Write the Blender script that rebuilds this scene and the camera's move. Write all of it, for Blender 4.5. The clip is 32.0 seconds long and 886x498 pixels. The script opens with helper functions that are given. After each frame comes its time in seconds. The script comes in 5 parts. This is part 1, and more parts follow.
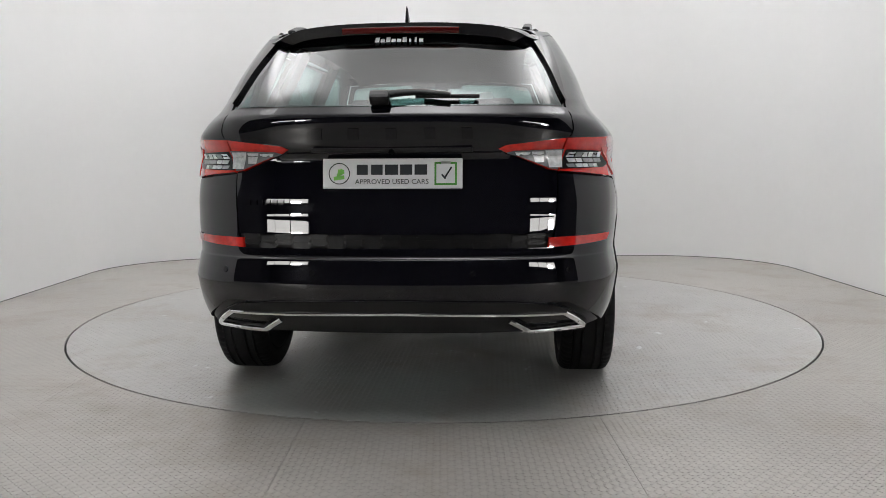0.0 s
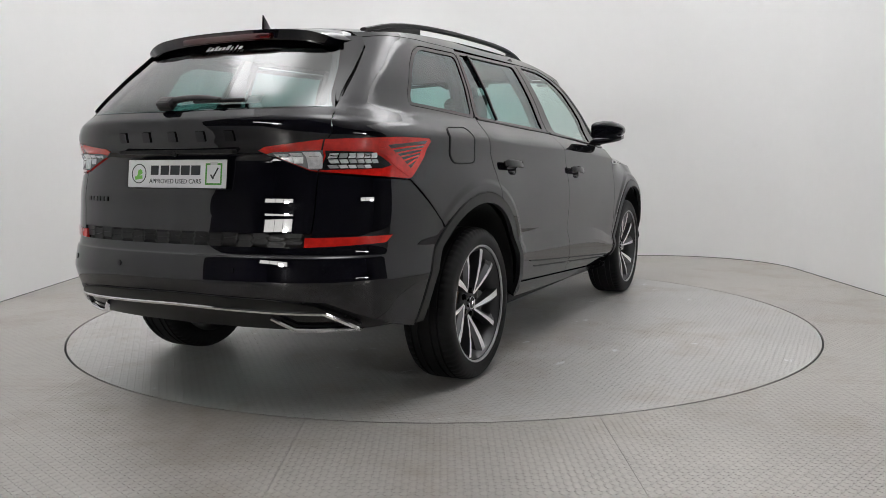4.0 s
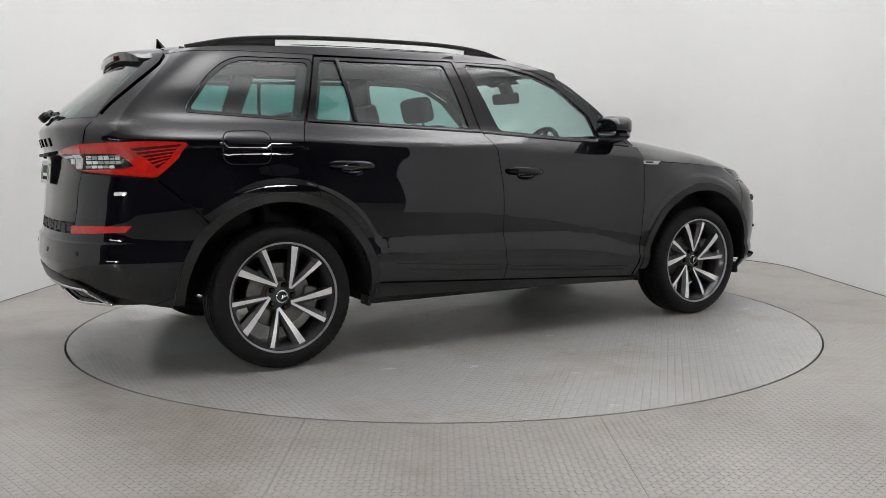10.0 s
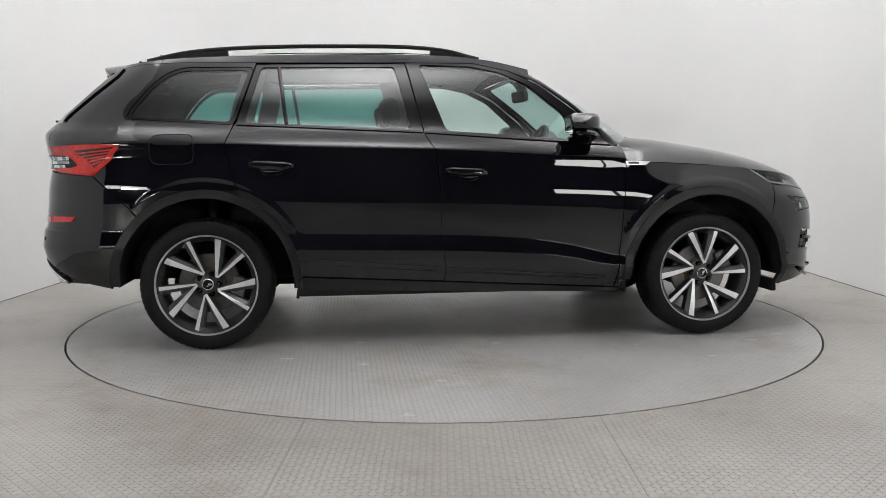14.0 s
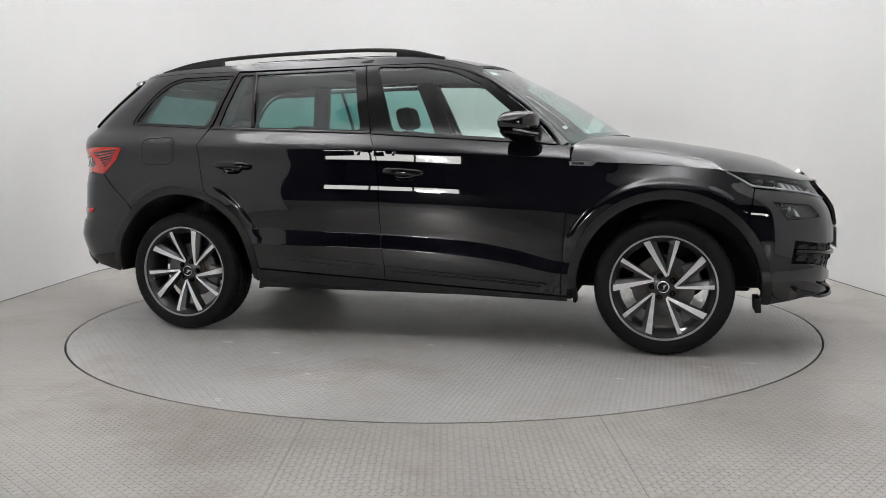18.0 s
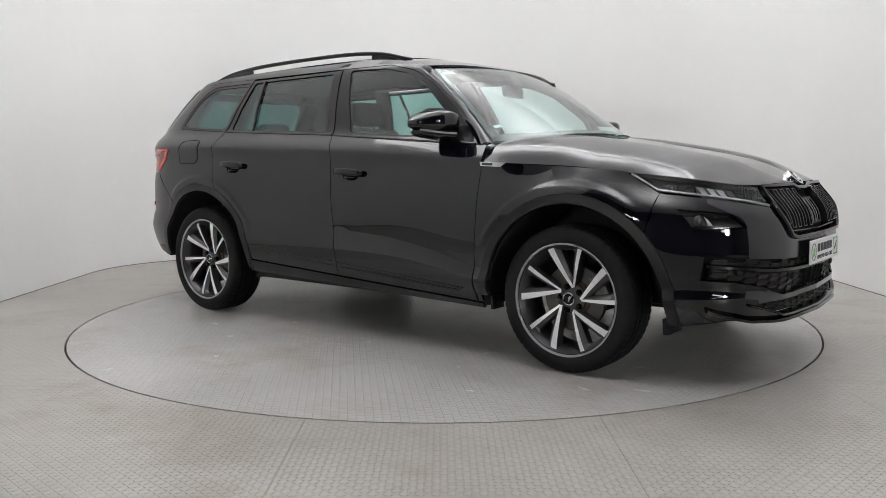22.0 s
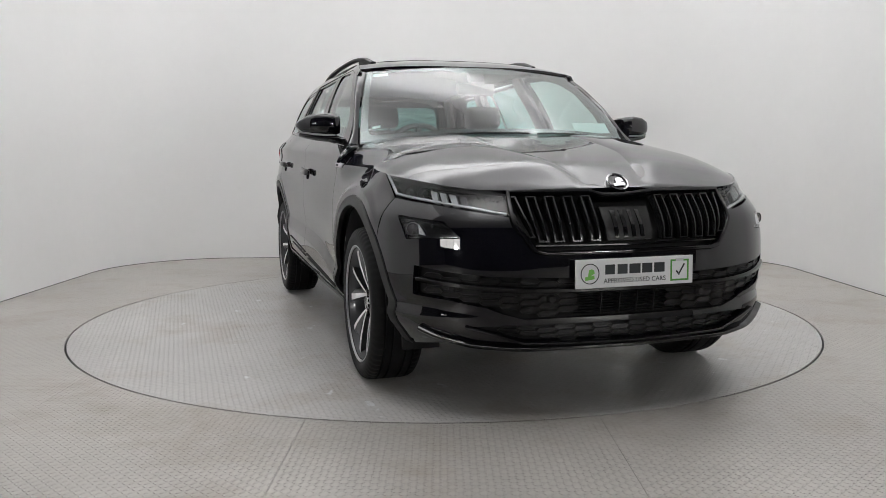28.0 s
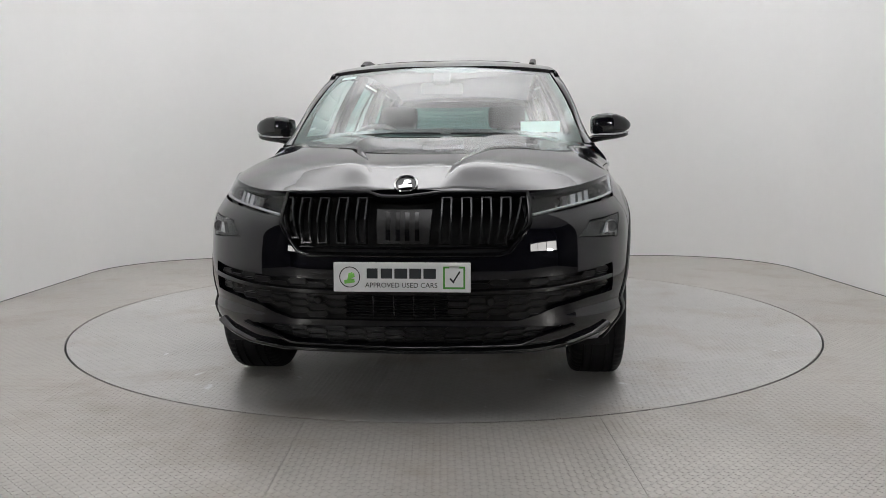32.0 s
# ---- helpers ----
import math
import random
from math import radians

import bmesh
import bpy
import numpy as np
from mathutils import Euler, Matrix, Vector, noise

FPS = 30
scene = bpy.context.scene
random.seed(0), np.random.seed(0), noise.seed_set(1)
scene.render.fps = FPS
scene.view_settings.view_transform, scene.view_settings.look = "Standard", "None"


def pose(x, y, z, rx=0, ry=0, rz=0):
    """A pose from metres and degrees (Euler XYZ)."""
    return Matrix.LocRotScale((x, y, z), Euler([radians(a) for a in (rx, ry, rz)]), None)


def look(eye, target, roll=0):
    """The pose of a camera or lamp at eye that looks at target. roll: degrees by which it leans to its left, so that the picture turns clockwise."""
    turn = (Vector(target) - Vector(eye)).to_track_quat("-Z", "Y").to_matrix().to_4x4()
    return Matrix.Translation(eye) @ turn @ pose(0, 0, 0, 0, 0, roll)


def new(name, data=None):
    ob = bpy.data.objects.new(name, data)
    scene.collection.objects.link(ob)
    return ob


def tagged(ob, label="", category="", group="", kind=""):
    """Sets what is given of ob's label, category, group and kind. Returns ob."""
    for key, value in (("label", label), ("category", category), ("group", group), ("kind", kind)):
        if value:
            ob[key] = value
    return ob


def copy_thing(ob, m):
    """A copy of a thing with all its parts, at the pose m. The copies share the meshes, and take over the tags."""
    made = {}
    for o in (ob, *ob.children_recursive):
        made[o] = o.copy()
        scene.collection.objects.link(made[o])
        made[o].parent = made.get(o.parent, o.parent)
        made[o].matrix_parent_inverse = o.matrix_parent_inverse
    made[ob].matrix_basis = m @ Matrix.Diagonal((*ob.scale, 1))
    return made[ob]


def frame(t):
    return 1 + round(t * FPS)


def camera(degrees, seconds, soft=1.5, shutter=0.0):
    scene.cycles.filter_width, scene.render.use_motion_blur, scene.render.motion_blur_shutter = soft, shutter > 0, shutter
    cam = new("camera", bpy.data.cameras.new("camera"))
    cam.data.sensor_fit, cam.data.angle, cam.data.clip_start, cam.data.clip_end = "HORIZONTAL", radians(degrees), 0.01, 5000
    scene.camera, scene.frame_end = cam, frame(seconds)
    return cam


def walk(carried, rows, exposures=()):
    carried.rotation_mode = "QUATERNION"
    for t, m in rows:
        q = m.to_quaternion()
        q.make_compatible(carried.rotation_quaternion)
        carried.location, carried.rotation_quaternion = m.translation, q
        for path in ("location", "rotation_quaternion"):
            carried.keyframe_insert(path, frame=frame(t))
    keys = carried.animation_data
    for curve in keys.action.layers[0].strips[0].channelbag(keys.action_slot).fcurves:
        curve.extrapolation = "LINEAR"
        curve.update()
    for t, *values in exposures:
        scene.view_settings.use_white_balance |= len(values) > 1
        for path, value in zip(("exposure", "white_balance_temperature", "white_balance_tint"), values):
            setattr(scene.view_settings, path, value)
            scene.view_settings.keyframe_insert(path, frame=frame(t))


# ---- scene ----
# ---------------------------------------------------------------- camera
cam = camera(56.53, 32.0, soft=0.62)
EYE = (0.0, -5.395, 1.015)
AIM = (-0.0035, -0.0266, 0.435)
walk(cam, [(0.0, look(EYE, AIM, -0.33)), (32.0, look(EYE, AIM, -0.33))],
     exposures=[(0.0, 0.02), (7.0, -0.03), (14.0, 0.08), (20.0, 0.05), (26.0, 0.0), (32.0, -0.06)])

# the turntable turns evenly; angle of the car's nose, in degrees
def heading(t):
    return 86.3 - 5.661 * t

CAR_X, CAR_Y = -1.385, 0.039          # rear axle's middle, from the table's axis
TABLE_R = 2.283

# ---------------------------------------------------------------- light
world = bpy.data.worlds.new("studio_air")
world.use_nodes = True
world.node_tree.nodes["Background"].inputs[0].default_value = (0.5, 0.52, 0.55, 1)
world.node_tree.nodes["Background"].inputs[1].default_value = 0.02
scene.world = world


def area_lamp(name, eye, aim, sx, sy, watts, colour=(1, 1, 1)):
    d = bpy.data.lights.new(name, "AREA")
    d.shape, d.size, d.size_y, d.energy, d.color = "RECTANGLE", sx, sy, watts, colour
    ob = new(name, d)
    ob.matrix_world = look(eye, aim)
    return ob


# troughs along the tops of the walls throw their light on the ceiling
# the fourth, over the opening, is an unseen lamp added to brighten the front
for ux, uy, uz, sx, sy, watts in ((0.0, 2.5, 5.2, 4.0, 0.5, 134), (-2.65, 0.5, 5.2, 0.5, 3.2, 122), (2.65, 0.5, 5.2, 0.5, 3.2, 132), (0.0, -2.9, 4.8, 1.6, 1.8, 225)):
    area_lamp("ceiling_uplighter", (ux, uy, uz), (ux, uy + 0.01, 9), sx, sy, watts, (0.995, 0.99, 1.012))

# ---------------------------------------------------------------- materials
def mat(name, colour, rough=0.5, metal=0.0, coat=0.0, coat_rough=0.03, emit=None, strength=0.0, spec=0.5):
    m = bpy.data.materials.new(name)
    m.use_nodes = True
    b = m.node_tree.nodes["Principled BSDF"]
    b.inputs["Base Color"].default_value = (*colour, 1)
    b.inputs["Roughness"].default_value = rough
    b.inputs["Metallic"].default_value = metal
    b.inputs["Coat Weight"].default_value = coat
    b.inputs["Coat Roughness"].default_value = coat_rough
    b.inputs["Specular IOR Level"].default_value = spec
    if emit:
        b.inputs["Emission Color"].default_value = (*emit, 1)
        b.inputs["Emission Strength"].default_value = strength
    return m


def N(m, kind, **sets):
    n = m.node_tree.nodes.new(kind)
    for k, v in sets.items():
        n.inputs[k.replace("_", " ")].default_value = v
    return n


def L(m, a, b):
    m.node_tree.links.new(a, b)


def M(m, op, a, b=None, c=None):
    n = m.node_tree.nodes.new("ShaderNodeMath")
    n.operation = op
    for i, v in enumerate((a, b, c)):
        if v is None:
            continue
        if isinstance(v, (int, float)):
            n.inputs[i].default_value = v
        else:
            L(m, v, n.inputs[i])
    return n.outputs[0]


def grained(m, scale, amount, bump=0.0, detail=4.0, rough_vary=0.0):
    """Uneven tone, gloss and relief at two sizes, in the thing's own metres."""
    b = m.node_tree.nodes["Principled BSDF"]
    co = N(m, "ShaderNodeTexCoord")
    n1 = N(m, "ShaderNodeTexNoise", Scale=scale, Detail=detail)
    n2 = N(m, "ShaderNodeTexNoise", Scale=scale * 9, Detail=2.0)
    L(m, co.outputs["Object"], n1.inputs["Vector"])
    L(m, co.outputs["Object"], n2.inputs["Vector"])
    mixf = M(m, "ADD", M(m, "MULTIPLY", n1.outputs["Fac"], 0.65), M(m, "MULTIPLY", n2.outputs["Fac"], 0.35))
    ramp = m.node_tree.nodes.new("ShaderNodeValToRGB")
    c = b.inputs["Base Color"].default_value[:3]
    ramp.color_ramp.elements[0].position, ramp.color_ramp.elements[1].position = 0.3, 0.7
    ramp.color_ramp.elements[0].color = (*[max(0, v * (1 - amount)) for v in c], 1)
    ramp.color_ramp.elements[1].color = (*[min(1, v * (1 + amount)) for v in c], 1)
    L(m, mixf, ramp.inputs[0])
    L(m, ramp.outputs[0], b.inputs["Base Color"])
    if rough_vary:
        r = b.inputs["Roughness"].default_value
        L(m, M(m, "MULTIPLY_ADD", mixf, rough_vary * 2, r - rough_vary), b.inputs["Roughness"])
    if bump:
        bn = N(m, "ShaderNodeBump", Strength=0.5, Distance=bump)
        L(m, mixf, bn.inputs["Height"])
        L(m, bn.outputs[0], b.inputs["Normal"])
    return m


def glass(name, tint, gloss=0.075, gloss_rough=0.0):
    """A thin pane: tinted see-through with a Fresnel gloss."""
    m = bpy.data.materials.new(name)
    m.use_nodes = True
    m.node_tree.nodes.remove(m.node_tree.nodes["Principled BSDF"])
    out = m.node_tree.nodes["Material Output"]
    t = N(m, "ShaderNodeBsdfTransparent", Color=(*tint, 1))
    g = N(m, "ShaderNodeBsdfGlossy", Color=(1, 1, 1, 1), Roughness=gloss_rough)
    lw = N(m, "ShaderNodeLayerWeight", Blend=0.5)
    f5 = M(m, "POWER", lw.outputs["Facing"], 5.0)
    f = M(m, "MULTIPLY_ADD", f5, 1.0 - gloss, gloss)
    mx = N(m, "ShaderNodeMixShader")
    L(m, f, mx.inputs[0])
    L(m, t.outputs[0], mx.inputs[1])
    L(m, g.outputs[0], mx.inputs[2])
    L(m, mx.outputs[0], out.inputs[0])
    return m


PAINT = mat("black_paint", (0.0030, 0.0030, 0.0055), 0.4, 0.0, 1.0, 0.012, spec=0.0)
PAINT.node_tree.nodes["Principled BSDF"].inputs["Coat IOR"].default_value = 1.62
GLOSS_BLACK = mat("gloss_black_trim", (0.004, 0.004, 0.005), 0.08, 0, 0.0, 0.03, spec=0.5)
LATTICE = mat("lattice_plastic", (0.0040, 0.0040, 0.0045), 0.38, spec=0.40)
PLASTIC = grained(mat("grained_black_plastic", (0.0095, 0.0095, 0.010), 0.42, spec=0.4), 30, 0.25, 0.0006)
UNDER = grained(mat("underbody_black", (0.0055, 0.0055, 0.006), 0.8), 12, 0.3)
RUBBER = grained(mat("tyre_rubber", (0.0060, 0.0060, 0.0065), 0.62, spec=0.25), 25, 0.35, 0.0008)
DARK_CHROME = mat("dark_chrome", (0.030, 0.030, 0.032), 0.20, 0.6)
CHROME = mat("chrome", (0.80, 0.81, 0.82), 0.07, 1.0)
SATIN = mat("satin_silver", (0.62, 0.62, 0.63), 0.28, 1.0)
MACHINED = grained(mat("machined_alloy", (0.82, 0.82, 0.83), 0.34, 0.40), 60, 0.08)
LIP_GREY = mat("rim_lip_alloy", (0.36, 0.36, 0.37), 0.35, 0.5)
FACET_GREY = mat("facet_grey_alloy", (0.13, 0.132, 0.138), 0.34, 0.5, 0.4, 0.1)
ANTHRACITE = mat("anthracite_alloy", (0.055, 0.056, 0.060), 0.35, 0.5, 0.5, 0.1)
STEEL = grained(mat("brake_steel", (0.14, 0.138, 0.135), 0.42, 0.8), 40, 0.2)
CALIPER = grained(mat("caliper_grey", (0.17, 0.17, 0.17), 0.5, 0.4), 20, 0.2)
FABRIC = grained(mat("seat_fabric", (0.011, 0.011, 0.012), 0.85), 60, 0.3, 0.001)
TRIM = grained(mat("cabin_plastic", (0.012, 0.012, 0.013), 0.6), 40, 0.25, 0.0005)
HEADLINER = grained(mat("headliner", (0.035, 0.035, 0.037), 0.9), 50, 0.15)
RED = grained(mat("red_lens", (0.62, 0.016, 0.010), 0.12, 0, 1.0, 0.02), 45, 0.25)
RED_DARK = mat("dark_red_lens", (0.085, 0.003, 0.003), 0.15, 0, 1.0, 0.02)
CLEAR_LENS = glass("clear_lens", (0.92, 0.94, 0.95), 0.035)
LAMP_WHITE = grained(mat("reflector_white", (0.66, 0.67, 0.68), 0.28, 0.3), 60, 0.3)
REVERSE_GREY = grained(mat("reversing_lens_grey", (0.20, 0.205, 0.21), 0.25, 0.3), 45, 0.35)
DRL_GREY = mat("light_guide_grey", (0.42, 0.43, 0.44), 0.25, 0.3)
LAMP_GREY = mat("lamp_bezel_grey", (0.06, 0.06, 0.063), 0.3, 0.3)
LAMP_CHAMBER = grained(mat("lamp_chamber", (0.014, 0.014, 0.015), 0.22, 0.3), 25, 0.5)
GLASS_FRONT = glass("clear_glass", (0.76, 0.88, 0.85))
GLASS_TAIL = glass("dark_tail_glass", (0.17, 0.32, 0.305), 0.12)
GLASS_REAR = glass("privacy_glass", (0.32, 0.58, 0.55), 0.085)
GLASS_SCREEN = glass("screen_glass", (0.62, 0.80, 0.77), 0.085)
PLATE_WHITE = grained(mat("plate_white", (0.78, 0.79, 0.80), 0.35), 10, 0.04)
PLATE_INK = mat("plate_ink", (0.02, 0.025, 0.03), 0.5)
GREEN = mat("plate_green", (0.08, 0.33, 0.05), 0.4)
GREEN_LIGHT = mat("plate_light_green", (0.20, 0.55, 0.10), 0.4)
PAPER = mat("paper", (0.75, 0.78, 0.76), 0.7)
WRITING = mat("white_lettering", (0.80, 0.80, 0.80), 0.5)
MIRROR = mat("mirror_glass", (0.85, 0.87, 0.88), 0.01, 1.0)
DISC_BROWN = grained(mat("hub_rust", (0.12, 0.08, 0.05), 0.7), 40, 0.3)


def tread_plate(name, base, seed, flake, grip):
    """Steel plate with raised tears, alternately turned, worn and stained, their relief also shaded in the colour."""
    m = mat(name, base, 0.42, 0.15)
    b = m.node_tree.nodes["Principled BSDF"]
    co = N(m, "ShaderNodeTexCoord")
    sep = N(m, "ShaderNodeSeparateXYZ")
    L(m, co.outputs["Object"], sep.inputs[0])
    p = 0.0245
    x, y = M(m, "DIVIDE", sep.outputs[0], p), M(m, "DIVIDE", sep.outputs[1], p)
    ix, iy = M(m, "FLOOR", x), M(m, "FLOOR", y)
    par = M(m, "MODULO", M(m, "ADD", M(m, "ADD", ix, iy), 4000.0), 2.0)
    sgn = M(m, "MULTIPLY_ADD", par, 2.0, -1.0)
    fx = M(m, "SUBTRACT", M(m, "SUBTRACT", x, ix), 0.5)
    fy = M(m, "MULTIPLY", M(m, "SUBTRACT", M(m, "SUBTRACT", y, iy), 0.5), sgn)
    u = M(m, "MULTIPLY", M(m, "ADD", fx, fy), 0.7071)
    v = M(m, "MULTIPLY", M(m, "SUBTRACT", fx, fy), 0.7071)
    d = M(m, "SQRT", M(m, "ADD", M(m, "POWER", M(m, "DIVIDE", u, 0.40), 2.0), M(m, "POWER", M(m, "DIVIDE", v, 0.115), 2.0)))
    h = N(m, "ShaderNodeMapRange")
    h.inputs["From Min"].default_value, h.inputs["From Max"].default_value = 0.55, 1.05
    h.inputs["To Min"].default_value, h.inputs["To Max"].default_value = 1.0, 0.0
    L(m, d, h.inputs["Value"])
    rimv = N(m, "ShaderNodeMapRange")
    rimv.inputs["From Min"].default_value, rimv.inputs["From Max"].default_value = 0.9, 1.75
    rimv.inputs["To Min"].default_value, rimv.inputs["To Max"].default_value = 1.0, 0.0
    L(m, d, rimv.inputs["Value"])
    # dark rims round the tears: dirt and the relief's shading, both in the colour
    rim_shade_grime = M(m, "SUBTRACT", rimv.outputs[0], h.outputs[0])
    off = N(m, "ShaderNodeVectorMath")
    off.operation = "ADD"
    off.inputs[1].default_value = (seed, seed * 1.7, 0)
    L(m, co.outputs["Object"], off.inputs[0])
    big = N(m, "ShaderNodeTexNoise", Scale=0.9, Detail=6.0, Roughness=0.6)
    fine = N(m, "ShaderNodeTexNoise", Scale=18.0, Detail=4.0)
    spots = N(m, "ShaderNodeTexVoronoi", Scale=5.0, Randomness=1.0)
    for n in (big, fine, spots):
        L(m, off.outputs[0], n.inputs["Vector"])
    tone = M(m, "MULTIPLY_ADD", big.outputs["Fac"], 0.75, 0.64)
    tone = M(m, "MULTIPLY", tone, M(m, "MULTIPLY_ADD", fine.outputs["Fac"], 0.18, 0.91))
    # tear tops lightened: polish and a painted highlight
    tone = M(m, "MULTIPLY", tone, M(m, "MULTIPLY_ADD", h.outputs[0], 0.12, 0.96))
    tone = M(m, "SUBTRACT", tone, M(m, "MULTIPLY", rim_shade_grime, grip))
    spot = N(m, "ShaderNodeMapRange")
    spot.inputs["From Min"].default_value, spot.inputs["From Max"].default_value = 0.02, 0.05
    spot.inputs["To Min"].default_value, spot.inputs["To Max"].default_value = 0.72, 1.0
    L(m, spots.outputs["Distance"], spot.inputs["Value"])
    tone = M(m, "MULTIPLY", tone, spot.outputs[0])
    mul = N(m, "ShaderNodeMix")
    mul.data_type, mul.blend_type = "RGBA", "MULTIPLY"
    mul.inputs[0].default_value = 1.0
    mul.inputs[6].default_value = (*base, 1)
    comb = N(m, "ShaderNodeCombineColor")
    for i in range(3):
        L(m, tone, comb.inputs[i])
    L(m, comb.outputs[0], mul.inputs[7])
    dirt = N(m, "ShaderNodeTexNoise", Scale=1.6, Detail=7.0, Roughness=0.7)
    L(m, off.outputs[0], dirt.inputs["Vector"])
    dm = N(m, "ShaderNodeMapRange")
    dm.inputs["From Min"].default_value, dm.inputs["From Max"].default_value = 0.50, 0.72
    dm.inputs["To Min"].default_value, dm.inputs["To Max"].default_value = 0.0, 0.75
    L(m, dirt.outputs["Fac"], dm.inputs["Value"])
    soil = N(m, "ShaderNodeMix")
    soil.data_type = "RGBA"
    soil.inputs[7].default_value = (base[0] * 0.66, base[1] * 0.57, base[2] * 0.47, 1)
    L(m, dm.outputs[0], soil.inputs[0])
    L(m, mul.outputs[2], soil.inputs[6])
    # flakes of pale paint trodden into the plate, and dark drips
    fm = N(m, "ShaderNodeMapping")
    fm.inputs["Scale"].default_value = (5.5, 8.0, 1.0)
    L(m, off.outputs[0], fm.inputs["Vector"])
    fn = N(m, "ShaderNodeTexNoise", Scale=1.0, Detail=5.0, Roughness=0.62)
    L(m, fm.outputs[0], fn.inputs["Vector"])
    fl = N(m, "ShaderNodeMapRange")
    fl.inputs["From Min"].default_value, fl.inputs["From Max"].default_value = flake, flake + 0.02
    L(m, fn.outputs["Fac"], fl.inputs["Value"])
    pale = N(m, "ShaderNodeMix")
    pale.data_type = "RGBA"
    pale.inputs[7].default_value = (0.66, 0.67, 0.68, 1)
    L(m, M(m, "MULTIPLY", fl.outputs[0], 0.85), pale.inputs[0])
    L(m, soil.outputs[2], pale.inputs[6])
    L(m, pale.outputs[2], b.inputs["Base Color"])
    L(m, M(m, "MULTIPLY_ADD", big.outputs["Fac"], 0.3, 0.22), b.inputs["Roughness"])
    bn = N(m, "ShaderNodeBump", Strength=1.0, Distance=0.0075)
    L(m, h.outputs[0], bn.inputs["Height"])
    L(m, bn.outputs[0], b.inputs["Normal"])
    return m


FLOOR_STEEL = tread_plate("floor_tread_plate", (0.420, 0.400, 0.373), 3.0, 0.80, 0.25)
TABLE_STEEL = tread_plate("table_tread_plate", (0.475, 0.465, 0.452), 11.0, 0.665, 0.24)
WALL_WHITE = grained(mat("white_wall_paint", (0.80, 0.80, 0.795), 0.6), 1.2, 0.015, 0.0006)
CEILING_GREY = grained(mat("pale_ceiling_paint", (0.62, 0.62, 0.615), 0.7), 1.0, 0.02)
DARK_ROOM = grained(mat("dark_hall_wall", (0.055, 0.055, 0.062), 0.8), 1.0, 0.2)
HALL_FLOOR = grained(mat("hall_concrete", (0.40, 0.39, 0.375), 0.45), 1.5, 0.12, 0.0008)
JOINT_GREY = mat("joint_grey", (0.10, 0.10, 0.10), 0.8)
GAP_BLACK = mat("joint_black", (0.012, 0.012, 0.012), 0.8)
LIT = mat("lit_diffuser", (0.9, 0.9, 0.9), 0.5, emit=(1.0, 0.98, 0.95), strength=9.0)
LIT_SPOT = mat("lit_spot_lens", (0.9, 0.9, 0.9), 0.5, emit=(1.0, 0.99, 0.97), strength=190.0)

# ---------------------------------------------------------------- mesh helpers
def part(name, bm, material, parent=None, label=""):
    """Links a bmesh as one mesh object under a thing or part."""
    me = bpy.data.meshes.new(name)
    bm.normal_update()
    bm.to_mesh(me)
    bm.free()
    return mesh_part(name, me, material, parent, label)


def mesh_part(name, me, material, parent=None, label=""):
    for m in (material if isinstance(material, (list, tuple)) else [material]):
        me.materials.append(m)
    ob = new(name, me)
    if parent is not None:
        ob.parent = parent
        if parent is CAR:
            ob.location = (CAR_X, CAR_Y, 0)
    if label:
        ob["label"] = label
    return ob


CAR = None


def smooth(me):
    for p in me.polygons:
        p.use_smooth = True


def curve(*pts):
    """A smooth monotone curve through (x, y) pairs, for arrays."""
    xs, ys = np.array([p[0] for p in pts], float), np.array([p[1] for p in pts], float)
    d = np.diff(ys) / np.diff(xs)
    s = np.zeros(len(xs))
    s[0], s[-1] = d[0], d[-1]
    for i in range(1, len(xs) - 1):
        s[i] = 0 if d[i - 1] * d[i] <= 0 else 2 * d[i - 1] * d[i] / (d[i - 1] + d[i])

    def f(x):
        x = np.asarray(x, float)
        i = np.clip(np.searchsorted(xs, x) - 1, 0, len(xs) - 2)
        h = xs[i + 1] - xs[i]
        t = np.clip((x - xs[i]) / h, 0, 1)
        y = (ys[i] * (1 + 2 * t) * (1 - t) ** 2 + s[i] * h * t * (1 - t) ** 2
             + ys[i + 1] * t * t * (3 - 2 * t) + s[i + 1] * h * t * t * (t - 1))
        return y + np.minimum(x - xs[0], 0) * s[0] + np.maximum(x - xs[-1], 0) * s[-1]
    return f


def sstep(t):
    t = np.clip(t, 0, 1)
    return t * t * (3 - 2 * t)


def rounded(pts, r=0.03, n=5):
    """A closed outline with its corners rounded."""
    out, k = [], len(pts)
    for i in range(k):
        a, b, c = (np.array(pts[j % k], float) for j in (i - 1, i, i + 1))
        la, lc = np.linalg.norm(a - b), np.linalg.norm(c - b)
        ra = min(r, la * 0.45, lc * 0.45)
        p, q = b + (a - b) / la * ra, b + (c - b) / lc * ra
        for j in range(n + 1):
            t = j / n
            out.append(tuple(p * (1 - t) ** 2 + 2 * b * t * (1 - t) + q * t * t))
    return out


def resampled(pts, step):
    out, k = [], len(pts)
    for i in range(k):
        a, b = np.array(pts[i], float), np.array(pts[(i + 1) % k], float)
        n = max(1, int(np.ceil(np.linalg.norm(b - a) / step)))
        for j in range(n):
            out.append(a + (b - a) * j / n)
    return np.array(out)


def inside(p, poly):
    x, y = p[:, 0:1], p[:, 1:2]
    a, b = poly, np.roll(poly, -1, 0)
    cond = (a[:, 1] > y) != (b[:, 1] > y)
    with np.errstate(divide="ignore", invalid="ignore"):
        xi = a[:, 0] + (y - a[:, 1]) * (b[:, 0] - a[:, 0]) / (b[:, 1] - a[:, 1])
    return (np.sum(cond & (x < xi), 1) % 2) == 1


